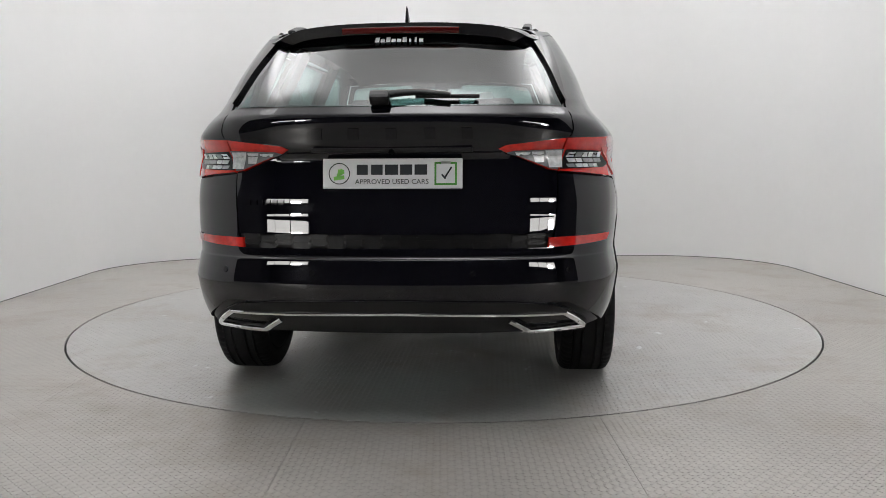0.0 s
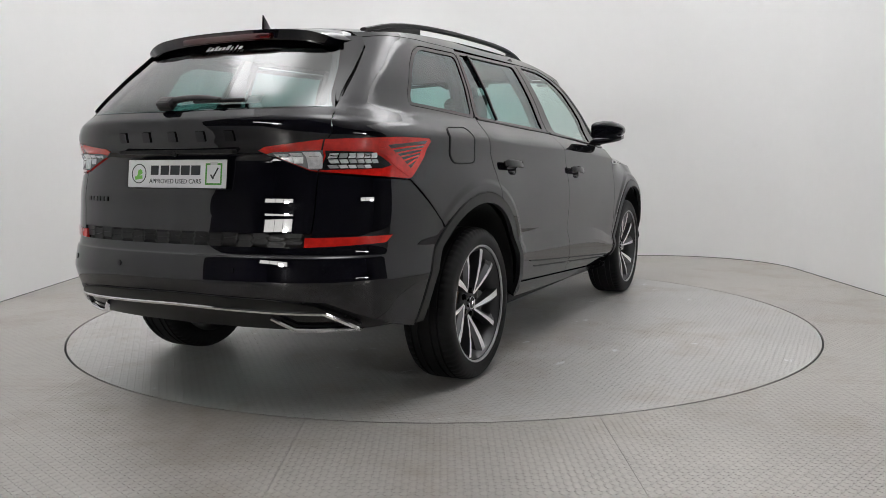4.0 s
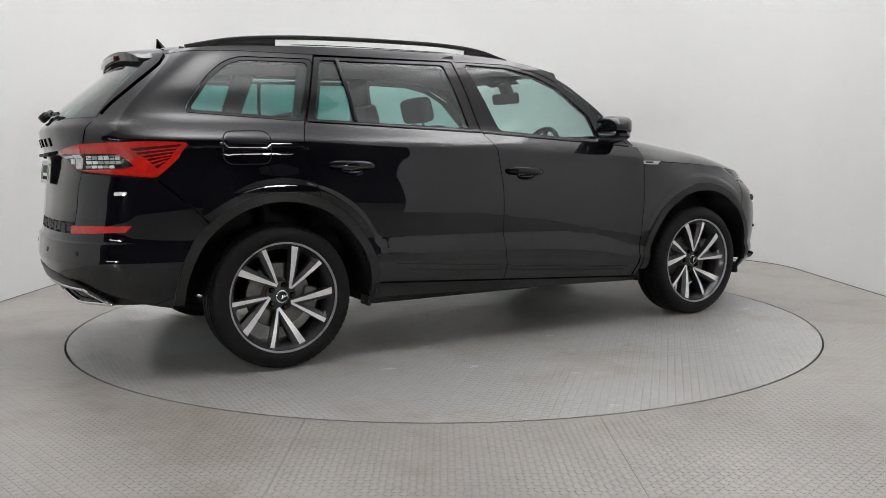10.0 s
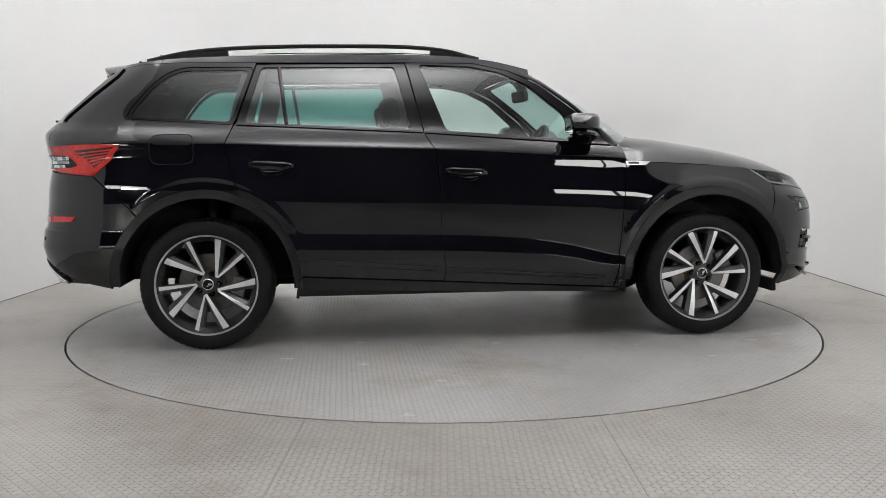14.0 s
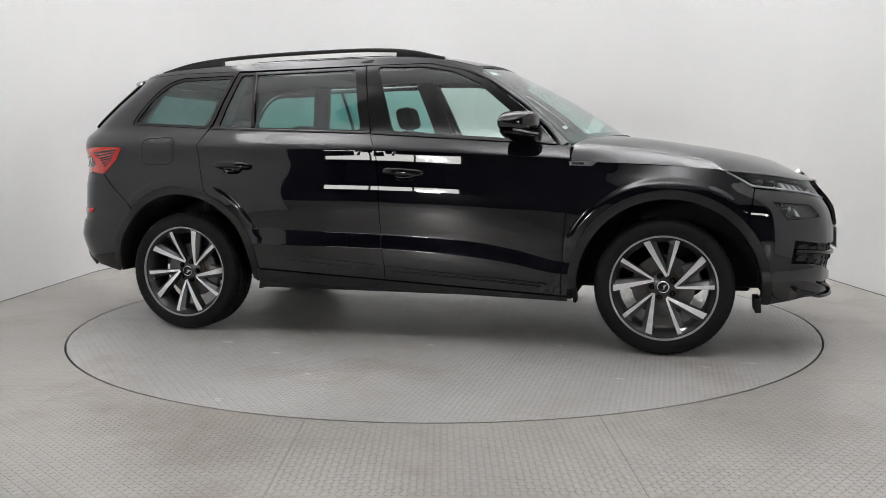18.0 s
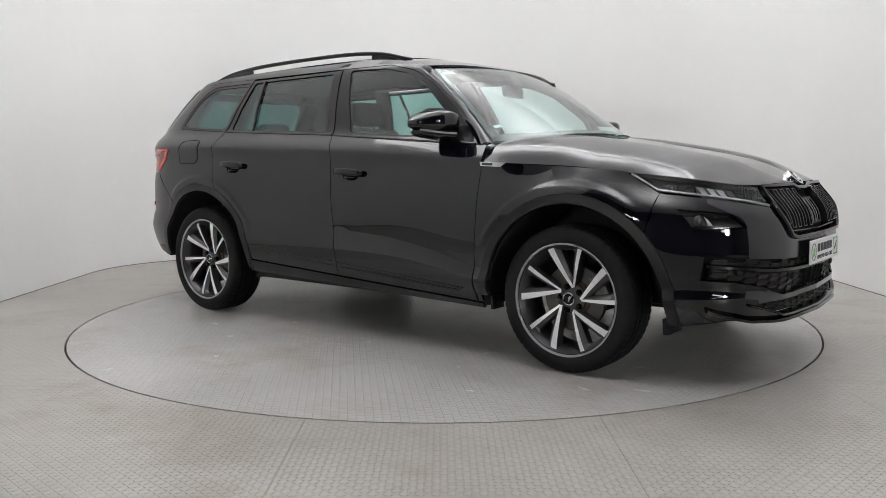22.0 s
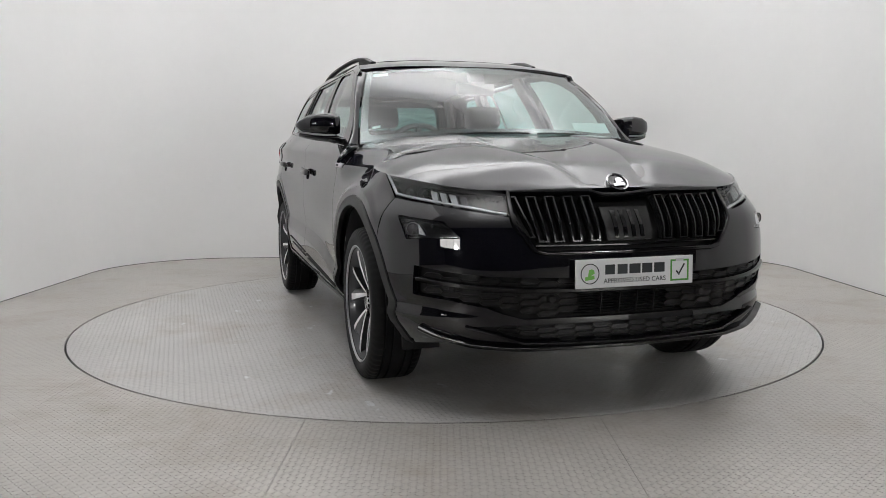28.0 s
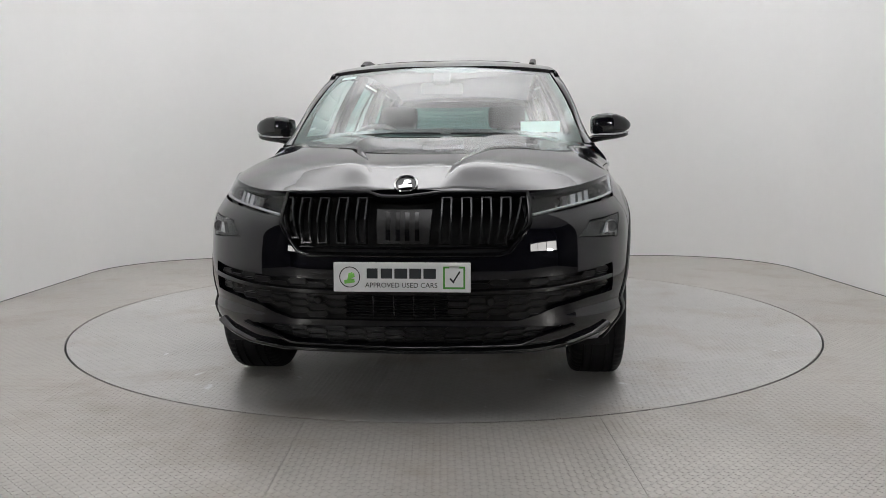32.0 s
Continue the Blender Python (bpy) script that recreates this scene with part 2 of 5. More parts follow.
def edge_distance(p, poly):
    a, b = poly[None], np.roll(poly, -1, 0)[None]
    ab, ap = b - a, p[:, None] - a
    t = np.clip(np.sum(ab * ap, 2) / np.maximum(np.sum(ab * ab, 2), 1e-12), 0, 1)
    return np.sqrt(np.sum((ap - ab * t[..., None]) ** 2, 2)).min(1)


def inset(poly, d):
    a = poly
    t = np.roll(a, -1, 0) - np.roll(a, 1, 0)
    t /= np.maximum(np.linalg.norm(t, axis=1, keepdims=True), 1e-9)
    n = np.stack([-t[:, 1], t[:, 0]], 1)
    area = np.sum(a[:, 0] * np.roll(a[:, 1], -1) - np.roll(a[:, 0], -1) * a[:, 1])
    return a + n * d * (1 if area > 0 else -1)


def chart_normal(chart, uv, e=0.0025):
    du = chart(uv[:, 0] + e, uv[:, 1]) - chart(uv[:, 0] - e, uv[:, 1])
    dv = chart(uv[:, 0], uv[:, 1] + e) - chart(uv[:, 0], uv[:, 1] - e)
    n = np.cross(du, dv)
    return n / np.maximum(np.linalg.norm(n, axis=1, keepdims=True), 1e-12)


MIDDLE = np.array((1.35, 0, 0.8))


def panel(name, chart, outline, material, parent, holes=(), res=0.045, gap=0.002, depth=0.014, off=0.0, sides=(-1,), label="", warp=None, creases=(), folds=()):
    """A sheet cut from a surface chart: outline and holes in the chart's own coordinates, the rim folded in by depth.
    creases: lines on which the sheet is folded sharply, folds: lines along which it is bent tightly; sides: -1 as charted (the car's right), 1 its mirror image."""
    from mathutils.geometry import delaunay_2d_cdt
    step = res * 0.6
    loops = [inset(resampled(outline, step), gap)] + [inset(resampled(h, step), -gap) for h in holes]
    lo, hi = loops[0].min(0), loops[0].max(0)
    gx, gy = np.meshgrid(np.arange(lo[0] + res / 2, hi[0], res), np.arange(lo[1] + res / 2, hi[1], res))
    g = np.stack([gx.ravel(), gy.ravel()], 1)
    if len(g):
        keep = inside(g, loops[0]) & (edge_distance(g, loops[0]) > res * 0.4)
        for h in loops[1:]:
            keep &= ~inside(g, h) & (edge_distance(g, h) > res * 0.4)
        for cr in creases:
            d = np.min(np.linalg.norm(g[:, None] - np.array(cr)[None], axis=2), 1)
            keep &= d > res * 0.45
        for fo in folds:
            keep &= np.min(np.linalg.norm(g[:, None] - fo[None], axis=2), 1) > 0.012
        g = g[keep]
    for fo in folds:
        for dv in (-0.0045, 0.0, 0.0045):
            q = fo + np.array((0, dv))
            ok = inside(q, loops[0]) & (edge_distance(q, loops[0]) > 0.005)
            for h in loops[1:]:
                ok &= ~inside(q, h) & (edge_distance(q, h) > 0.005)
            g = np.concatenate([g, q[ok]])
    pts = np.concatenate(loops + [np.array(cr) for cr in creases] + [g])
    edges, k = [], 0
    for lp in loops:
        edges += [(k + i, k + (i + 1) % len(lp)) for i in range(len(lp))]
        k += len(lp)
    for cr in creases:
        edges += [(k + i, k + i + 1) for i in range(len(cr) - 1)]
        k += len(cr)
    vs, es, fs, *_ = delaunay_2d_cdt([Vector(p) for p in pts], edges, [], 0, 1e-7)
    uv = np.array([tuple(v) for v in vs])
    tri = np.array([tuple(f) for f in fs])
    c = uv[tri].mean(1)
    keep = inside(c, loops[0])
    for h in loops[1:]:
        keep &= ~inside(c, h)
    tri = tri[keep]
    P, nn = chart(uv[:, 0], uv[:, 1]), chart_normal(chart, uv)
    if np.sum(nn * (P - MIDDLE)) < 0:
        nn = -nn
    d = np.full(len(uv), off) if warp is None else off + warp(uv)
    P = P + nn * d[:, None]
    f0 = np.cross(P[tri[:, 1]] - P[tri[:, 0]], P[tri[:, 2]] - P[tri[:, 0]])
    flip = np.sum(f0 * nn[tri].mean(1), 1) < 0
    tri[flip] = tri[flip][:, ::-1]
    if warp is not None:
        e = 0.003
        Q = [chart(uv[:, 0] + a, uv[:, 1] + b) + nn * (off + warp(uv + np.array((a, b))))[:, None] for a, b in ((e, 0), (-e, 0), (0, e), (0, -e))]
        n2 = np.cross(Q[0] - Q[1], Q[2] - Q[3])
        n2 /= np.maximum(np.linalg.norm(n2, axis=1, keepdims=True), 1e-12)
        n2[np.sum(n2 * nn, 1) < 0] *= -1
        nn = n2
    # rim
    count = {}
    for t in tri:
        for a, b in ((t[0], t[1]), (t[1], t[2]), (t[2], t[0])):
            count[(a, b)] = 1
    rim = [(a, b) for a, b in count if (b, a) not in count]
    faces = [tuple(t) for t in tri]
    V, NV = [tuple(p) for p in P], [tuple(n) for n in nn]
    if depth:
        top, low = {}, {}
        for a, b in rim:
            for q in (a, b):
                if q not in top:
                    top[q] = len(V)
                    V.append(tuple(P[q])), NV.append((0, 0, 0))
                    low[q] = len(V)
                    V.append(tuple(P[q] - nn[q] * depth)), NV.append((0, 0, 0))
            faces.append((top[b], top[a], low[a], low[b]))
    made = []
    for side in sides:
        me = bpy.data.meshes.new(name)
        if side > 0:
            me.from_pydata([(x, -y, z) for x, y, z in V], [], [f[::-1] for f in faces])
            nv = [(x, -y, z) for x, y, z in NV]
        else:
            me.from_pydata(V, [], faces)
            nv = NV
        smooth(me)
        if creases:
            me.set_sharp_from_angle(angle=radians(14))
        else:
            me.normals_split_custom_set_from_vertices(nv)
        made.append(mesh_part(name, me, material, parent, label))
    return made[0] if len(made) == 1 else made


def bar_mesh(path, w, h, ups, taper=None, n=8, closed=False, power=3.0):
    """A bar of rounded section w (across) by h (along up) swept down a path."""
    path = np.array(path, float)
    ups = np.array(ups, float)
    if ups.ndim == 1:
        ups = np.repeat(ups[None], len(path), 0)
    if closed:
        t = np.roll(path, -1, 0) - np.roll(path, 1, 0)
    else:
        t = np.gradient(path, axis=0)
    t /= np.maximum(np.linalg.norm(t, axis=1, keepdims=True), 1e-9)
    a = np.cross(t, ups)
    a /= np.maximum(np.linalg.norm(a, axis=1, keepdims=True), 1e-9)
    u = np.cross(a, t)
    tp = np.ones(len(path)) if taper is None else np.array(taper, float)
    ang = np.arange(n) / n * 2 * np.pi + np.pi / n
    cx = np.sign(np.cos(ang)) * np.abs(np.cos(ang)) ** (2 / power)
    cy = np.sign(np.sin(ang)) * np.abs(np.sin(ang)) ** (2 / power)
    V = (path[:, None] + a[:, None] * (cx * w / 2)[None, :, None] * tp[:, None, None] + u[:, None] * (cy * h / 2)[None, :, None] * tp[:, None, None]).reshape(-1, 3)
    F, m = [], len(path)
    for i in range(m if closed else m - 1):
        j = (i + 1) % m
        for k in range(n):
            l = (k + 1) % n
            F.append((i * n + k, i * n + l, j * n + l, j * n + k))
    if not closed:
        F.append(tuple(range(n))[::-1])
        F.append(tuple((m - 1) * n + k for k in range(n)))
    return [tuple(v) for v in V], F


def data(name, V, F, smoothed=True, mirror=False):
    me = bpy.data.meshes.new(name)
    if mirror:
        V, F = [(x, -y, z) for x, y, z in V], [tuple(f)[::-1] for f in F]
    me.from_pydata([tuple(v) for v in V], [], [tuple(f) for f in F])
    me.validate()
    if smoothed:
        smooth(me)
        me.set_sharp_from_angle(angle=radians(40))
    return me


def bar(name, path, w, h, ups, material, parent, label="", sides=(-1,), **more):
    V, F = bar_mesh(path, w, h, ups, **more)
    made = [mesh_part(name, data(name, V, F, mirror=s > 0), material, parent, label) for s in sides]
    return made[0] if len(made) == 1 else made


def lathe_mesh(profile, n=48, axis="y"):
    """Turns (radius, offset) pairs about the y axis."""
    V, F, k = [], [], len(profile)
    for i in range(n):
        a = 2 * math.pi * i / n
        for r, o in profile:
            V.append((r * math.cos(a), o, r * math.sin(a)))
    for i in range(n):
        j = (i + 1) % n
        for q in range(k - 1):
            F.append((i * k + q, j * k + q, j * k + q + 1, i * k + q + 1))
    return V, F


def block(bm, size, m=Matrix(), bevel=0.0, seg=2):
    r = bmesh.ops.create_cube(bm, size=1.0)
    vs = r["verts"]
    bmesh.ops.scale(bm, vec=size, verts=vs)
    if bevel:
        es = list({e for v in vs for e in v.link_edges})
        b = bmesh.ops.bevel(bm, geom=es, offset=bevel, segments=seg, affect="EDGES", profile=0.6)
        vs = list({v for f in b["faces"] for v in f.verts} | {v for v in vs if v.is_valid})
    bmesh.ops.transform(bm, matrix=m, verts=vs)
    return vs


def box(name, size, m, material, parent, bevel=0.01, label="", seg=2, sides=(-1,)):
    made = []
    for s in sides:
        bm = bmesh.new()
        block(bm, size, m, bevel, seg)
        if s > 0:
            bmesh.ops.scale(bm, vec=(1, -1, 1), verts=bm.verts)
            bmesh.ops.reverse_faces(bm, faces=bm.faces)
        for f in bm.faces:
            f.smooth = True
        ob = part(name, bm, material, parent, label)
        ob.data.set_sharp_from_angle(angle=radians(50))
        made.append(ob)
    return made[0] if len(made) == 1 else made


def letters(name, text, size, m, material, parent, thick=0.0006):
    c = bpy.data.curves.new(name, "FONT")
    c.body, c.size, c.extrude, c.align_x, c.align_y, c.resolution_u = text, size, thick, "CENTER", "CENTER", 3
    tmp = new(name + "_draft", c)
    me = bpy.data.meshes.new_from_object(tmp.evaluated_get(bpy.context.evaluated_depsgraph_get()))
    bpy.data.objects.remove(tmp)
    me.transform(m)
    me.name = name
    return mesh_part(name, me, material, parent)

# ---------------------------------------------------------------- the studio
def arc(cx, cy, r, a0, a1, n=24):
    return [(cx + r * math.cos(radians(a0 + (a1 - a0) * i / n)), cy + r * math.sin(radians(a0 + (a1 - a0) * i / n))) for i in range(n + 1)]


def slab(name, outline, z0, z1, material, parent=None, label="", kind="", category=""):
    """A level plate of any outline (counter-clockwise)."""
    n = len(outline)
    V = [(x, y, z1) for x, y in outline] + [(x, y, z0) for x, y in outline]
    F = [tuple(range(n)), tuple(range(2 * n - 1, n - 1, -1))] + [(i, n + i, n + (i + 1) % n, (i + 1) % n) for i in range(n)]
    ob = mesh_part(name, data(name, V, F, False), material, parent, label)
    return tagged(ob, label, category, "", kind) if parent is None else ob


WALL_X, BACK_Y, OPEN_Y, HALL_Y, HALL_X, ROOM_Z = 3.24, 3.22, -3.3, -9.0, 7.0, 6.0

floor = slab("floor", [(-HALL_X, HALL_Y), (HALL_X, HALL_Y), (HALL_X, 3.6), (-HALL_X, 3.6)], -0.12, -0.012, GAP_BLACK,
             label="grey steel tread plate floor in long sheets", kind="structure", category="floor")
RING = TABLE_R + 0.012
SEAMS = (-3.6, -1.70, -0.55, 0.615, 1.76, 3.6)
for xa, xb in zip(SEAMS[:-1], SEAMS[1:]):
    a, b = xa + 0.0008, xb - 0.0008
    if xa < -RING:
        c = math.degrees(math.acos(b / RING))
        outs = [[(a, -7.0), (b, -7.0)] + arc(0, 0, RING, -c, -(360 - c), 60)[::1] + [(b, 3.4), (a, 3.4)]]
    elif xb > RING:
        c = math.degrees(math.acos(a / RING))
        outs = [[(a, -7.0), (b, -7.0), (b, 3.4), (a, 3.4)] + arc(0, 0, RING, c, -c, 60)]
    else:
        ca, cb = math.degrees(math.acos(a / RING)), math.degrees(math.acos(b / RING))
        outs = [[(a, -7.0), (b, -7.0)] + arc(0, 0, RING, -cb, -ca, 40), [(a, 3.4)] + arc(0, 0, RING, ca, cb, 40) + [(b, 3.4)]]
    for o in outs:
        slab("steel_sheet", o, -0.011, 0.0, FLOOR_STEEL, floor)

slab("floor_hall", [(-HALL_X, HALL_Y), (HALL_X, HALL_Y), (HALL_X, -7.01), (-HALL_X, -7.01)], -0.0115, -0.002, HALL_FLOOR, label="smooth grey concrete floor of the hall", kind="structure", category="floor")
for x0, x1 in ((-HALL_X, -3.61), (3.61, HALL_X)):
    slab("floor_hall_side", [(x0, -7.0), (x1, -7.0), (x1, OPEN_Y - 0.01), (x0, OPEN_Y - 0.01)], -0.0115, -0.002, HALL_FLOOR, label="smooth grey concrete floor of the hall", kind="structure", category="floor")

turntable = slab("turntable", arc(0, 0, TABLE_R - 0.01, 0, 360, 96)[:-1], -0.0115, -0.006, GAP_BLACK,
                 label="round steel tread plate turntable set flush in the floor", category="turntable")
TABLE_SEAMS = (-2.28, -1.25, 0.0, 1.25, 2.28)
for xa, xb in zip(TABLE_SEAMS[:-1], TABLE_SEAMS[1:]):
    a, b = max(xa + 0.0004, -TABLE_R + 0.004), min(xb - 0.0004, TABLE_R - 0.004)
    r = TABLE_R
    ca, cb = math.degrees(math.acos(a / r)), math.degrees(math.acos(b / r))
    slab("steel_sheet", arc(0, 0, r, cb, ca, 40) + arc(0, 0, r, -ca, -cb, 40), -0.0055, 0.0, TABLE_STEEL, turntable)

def wall_plan(x, y, r, n=24):
    return [(x, OPEN_Y)] + arc(x - r, y - r, r, 0, 90, n) + arc(-x + r, y - r, r, 90, 180, n) + [(-x, OPEN_Y)]


inner, outer = wall_plan(WALL_X, BACK_Y, 1.1), wall_plan(WALL_X + 0.12, BACK_Y + 0.12, 1.22)
n = len(inner)
V = [(x, y, z) for z in (-0.01, ROOM_Z) for x, y in inner] + [(x, y, z) for z in (-0.01, ROOM_Z) for x, y in outer]
F = []
for i in range(n - 1):
    F += [(i, i + n, i + n + 1, i + 1), (2 * n + i, 2 * n + i + 1, 3 * n + i + 1, 3 * n + i), (n + i, 3 * n + i, 3 * n + i + 1, n + i + 1)]
F += [(0, 2 * n, 3 * n, n), (n - 1, 2 * n - 1, 4 * n - 1, 3 * n - 1)]
me = data("wall_cyclorama", V, F)
tagged(mesh_part("wall_cyclorama", me, WALL_WHITE), "smooth white painted studio wall with rounded corners", "wall", "", "structure")
slab("ceiling", [(-HALL_X, HALL_Y), (HALL_X, HALL_Y), (HALL_X, 3.6), (-HALL_X, 3.6)], ROOM_Z, ROOM_Z + 0.1, CEILING_GREY,
     label="plain white studio ceiling", kind="structure", category="ceiling")
for nm, x0, x1, y0, y1 in (("wall_hall_back", -HALL_X, HALL_X, HALL_Y - 0.1, HALL_Y), ("wall_hall_east", HALL_X, HALL_X + 0.1, HALL_Y, OPEN_Y),
                           ("wall_hall_west", -HALL_X - 0.1, -HALL_X, HALL_Y, OPEN_Y),
                           ("wall_return_east", WALL_X + 0.122, HALL_X, OPEN_Y, OPEN_Y + 0.1), ("wall_return_west", -HALL_X, -WALL_X - 0.122, OPEN_Y, OPEN_Y + 0.1)):
    slab(nm, [(x0, y0), (x1, y0), (x1, y1), (x0, y1)], 0.0, ROOM_Z, DARK_ROOM, label="dark wall of the hall behind the studio", kind="structure", category="wall")

# ---------------------------------------------------------------- the car's surfaces
CAR = new("car")
tagged(CAR, "glossy black five-door SUV with two-tone alloy wheels on the turntable", "car")

TX = (-0.980, -0.972, -0.945, -0.885, -0.800, -0.670, -0.450, -0.10, 0.40, 1.20, 2.00, 2.60, 2.90, 3.12, 3.28, 3.41, 3.52, 3.61, 3.672, 3.70)
TY = (0.0, 0.22, 0.44, 0.635, 0.755, 0.840, 0.890, 0.918, 0.930, 0.930, 0.928, 0.926, 0.924, 0.912, 0.882, 0.822, 0.730, 0.600, 0.40, 0.0)
_d = np.concatenate([[0], np.cumsum(np.hypot(np.diff(TX), np.diff(TY)))])
PLAN_L = _d[-1]
PX = curve(*zip(_d, TX))
PY = curve(*zip(_d, TY))
_s = np.linspace(0, PLAN_L, 40000)
_px, _py = PX(_s), PY(_s)
XR = curve((0.25, -0.80), (0.33, -0.90), (0.40, -0.952), (0.46, -0.980), (0.54, -1.003), (0.551, -1.0045), (0.575, -1.0025), (0.640, -0.9955), (0.646, -0.9940), (0.655, -0.9840), (0.690, -0.9740), (0.742, -0.9688),
           (0.77, -0.9650), (0.80, -0.9610), (0.808, -0.9598), (0.87, -0.955), (1.03, -0.930), (1.055, -0.948), (1.10, -0.959), (1.1675, -0.972), (1.1685, -0.972), (1.217, -0.936), (1.25, -0.912), (1.36, -0.79), (1.47, -0.66), (1.55, -0.575))
XF = curve((0.22, 3.62), (0.29, 3.68), (0.33, 3.69), (0.40, 3.685), (0.50, 3.697), (0.58, 3.6995), (0.62, 3.6985), (0.655, 3.6965), (0.67, 3.6945), (0.70, 3.6898), (0.74, 3.6832), (0.762, 3.676), (0.80, 3.653), (0.87, 3.60), (0.93, 3.57), (1.0, 3.50))
DW = curve((0.20, -0.12), (0.28, -0.062), (0.34, -0.027), (0.42, 0.0), (0.47, 0.0075), (0.515, 0.0113), (0.523, 0.0115), (0.531, 0.0100), (0.60, -0.0035), (0.606, -0.0046), (0.612, -0.0044),
           (0.65, -0.0003), (0.70, 0.0048), (0.75, 0.0087), (0.80, 0.0100), (0.83, 0.0092), (0.86, 0.0075), (0.90, 0.0038), (0.95, -0.0030), (0.985, -0.0080), (1.005, -0.0105),
           (1.012, -0.0112), (1.035, -0.0122), (1.055, -0.0131), (1.068, -0.0142), (1.075, -0.0168), (1.10, -0.0355), (1.185, -0.112), (1.36, -0.178), (1.54, -0.268), (1.60, -0.322), (1.63, -0.36))
LEAN = curve((-0.95, 0.045), (0.10, 0.035), (0.60, 0.015), (1.24, 0.0), (1.92, -0.030), (2.30, -0.052), (2.95, -0.095), (3.7, -0.12))


DIP = curve((1.45, 0.0), (1.75, -0.007), (2.00, -0.032), (2.28, -0.090), (2.45, -0.10), (3.0, -0.10))


def shear(x0, z):
    """How far the flank's creases lie above their height at the middle of the car; the lowest dip towards the front wheel."""
    return LEAN(x0) * sstep((z - 0.30) / 0.25) * (1 - sstep((z - 1.2) / 0.3)) + DIP(np.maximum(x0, 1.45)) * sstep((z - 0.32) / 0.12) * (1 - sstep((z - 0.58) / 0.16))


def fold_line(zs, x0=-0.7, x1=3.1):
    """The run of one of the flank's creases, as (x, z)."""
    xs = np.arange(x0, x1, 0.02)
    z = np.full(len(xs), zs)
    for _ in range(25):
        z = 0.5 * z + 0.5 * (zs + shear(xs, z))
    return np.stack([xs, z], 1)


def end_shift(x0, z):
    """How far the skin lies fore or aft of the plan at that height, fading out along the sides."""
    return sstep((0.35 - x0) / 1.25) * (XR(z) + 0.98) + sstep((x0 - 2.75) / 0.62) * (XF(z) - 3.70)


R_ARCH, F_ARCH, ARCH_IN, ARCH_OUT, FLARE = (0.0, 0.36), (2.812, 0.35), 0.461, 0.508, 0.558


def flare(x, z):
    """The pressed lip that swells round each wheel arch."""
    rise = 0
    for c, k in ((F_ARCH, 1.0), (R_ARCH, 0.8)):
        d = np.hypot(x - c[0], z - c[1])
        rise = rise + k * (0.001 + 0.007 * np.clip((d - 0.49) / 0.055, 0, 1)) * (1 - sstep((d - FLARE + 0.016) / 0.032))
    return rise * sstep((z - 0.50) / 0.18) * sstep((3.20 - x) / 0.16) * sstep((x + 0.42) / 0.14)


def surf(s, z):
    """The body's skin, right half: s runs round the plan from the tail's middle to the nose's, z is the height."""
    s, z = np.asarray(s, float), np.asarray(z, float)
    x0, y0 = PX(s), PY(s)
    zs = z - shear(x0, z)
    x = x0 + end_shift(x0, z)
    haunch = np.exp(-(x0 / 0.40) ** 2) + np.exp(-((x0 - 2.80) / 0.40) ** 2)
    haunch = haunch * sstep((z - 0.30) / 0.25) * sstep((1.045 - z) / 0.19)
    fr = sstep((-0.05 - x0) / 0.90)
    corner_k = sstep((x0 - 2.98) / 0.30)
    narrow = corner_k * 0.052 * sstep((z - 0.77) / 0.20) + (1 - corner_k) * (0.085 * sstep((z - 0.76) / 0.40) + 0.022 * sstep((z - 0.86) / 0.15)) * sstep((x0 - 2.35) / 0.50)
    y = y0 * (1 + (DW(zs) - 0.006 * sstep((1.12 - z) / 0.08) + 0.016 * haunch - narrow) / 0.93) + flare(x, z) * np.clip(y0 / 0.72, 0, 1) + 0.045 * fr * sstep((z - 1.20) / 0.32) * np.clip(y0 / 0.72, 0, 1)
    return np.stack([x, -y, z + 0 * x], -1)


def s_of_x(x):
    return np.interp(x, _px, _s)


def plan_x(x, z):
    """The plan's own x of a point that lies at x at the height z."""
    x0 = np.asarray(x, float) + 0 * np.asarray(z, float)
    for _ in range(30):
        x0 = 0.4 * x0 + 0.6 * (x - end_shift(x0, z))
    return x0


def side(x, z):
    return surf(s_of_x(plan_x(x, z)), z)


def rq(y):
    """Arc length from the tail's middle to the half width y."""
    return float(np.interp(y, _py[_px < -0.2], _s[_px < -0.2]))


def RX(x, z):
    """A point of the tail's chart that lies on the flank at x."""
    return float(s_of_x(plan_x(x, z))), z


def fq(y):
    """Arc length from the nose's middle."""
    k = _px > 2.7
    return PLAN_L - float(np.interp(-y, -_py[k], _s[k]))


def FX(x, z):
    return PLAN_L - float(s_of_x(plan_x(x, z))), z


def tail(q, z):
    p = surf(np.abs(q), z)
    p[..., 1] *= np.sign(np.where(q == 0, 1, q))
    return p


def nose(q, z):
    p = surf(PLAN_L - np.abs(q), z)
    p[..., 1] *= np.sign(np.where(q == 0, 1, q))
    return p


def sym(half):
    """Closes a half outline (from the middle, round, back to the middle) with its mirror image."""
    return list(half) + [(-a, b) for a, b in reversed(half) if a > 1e-6]


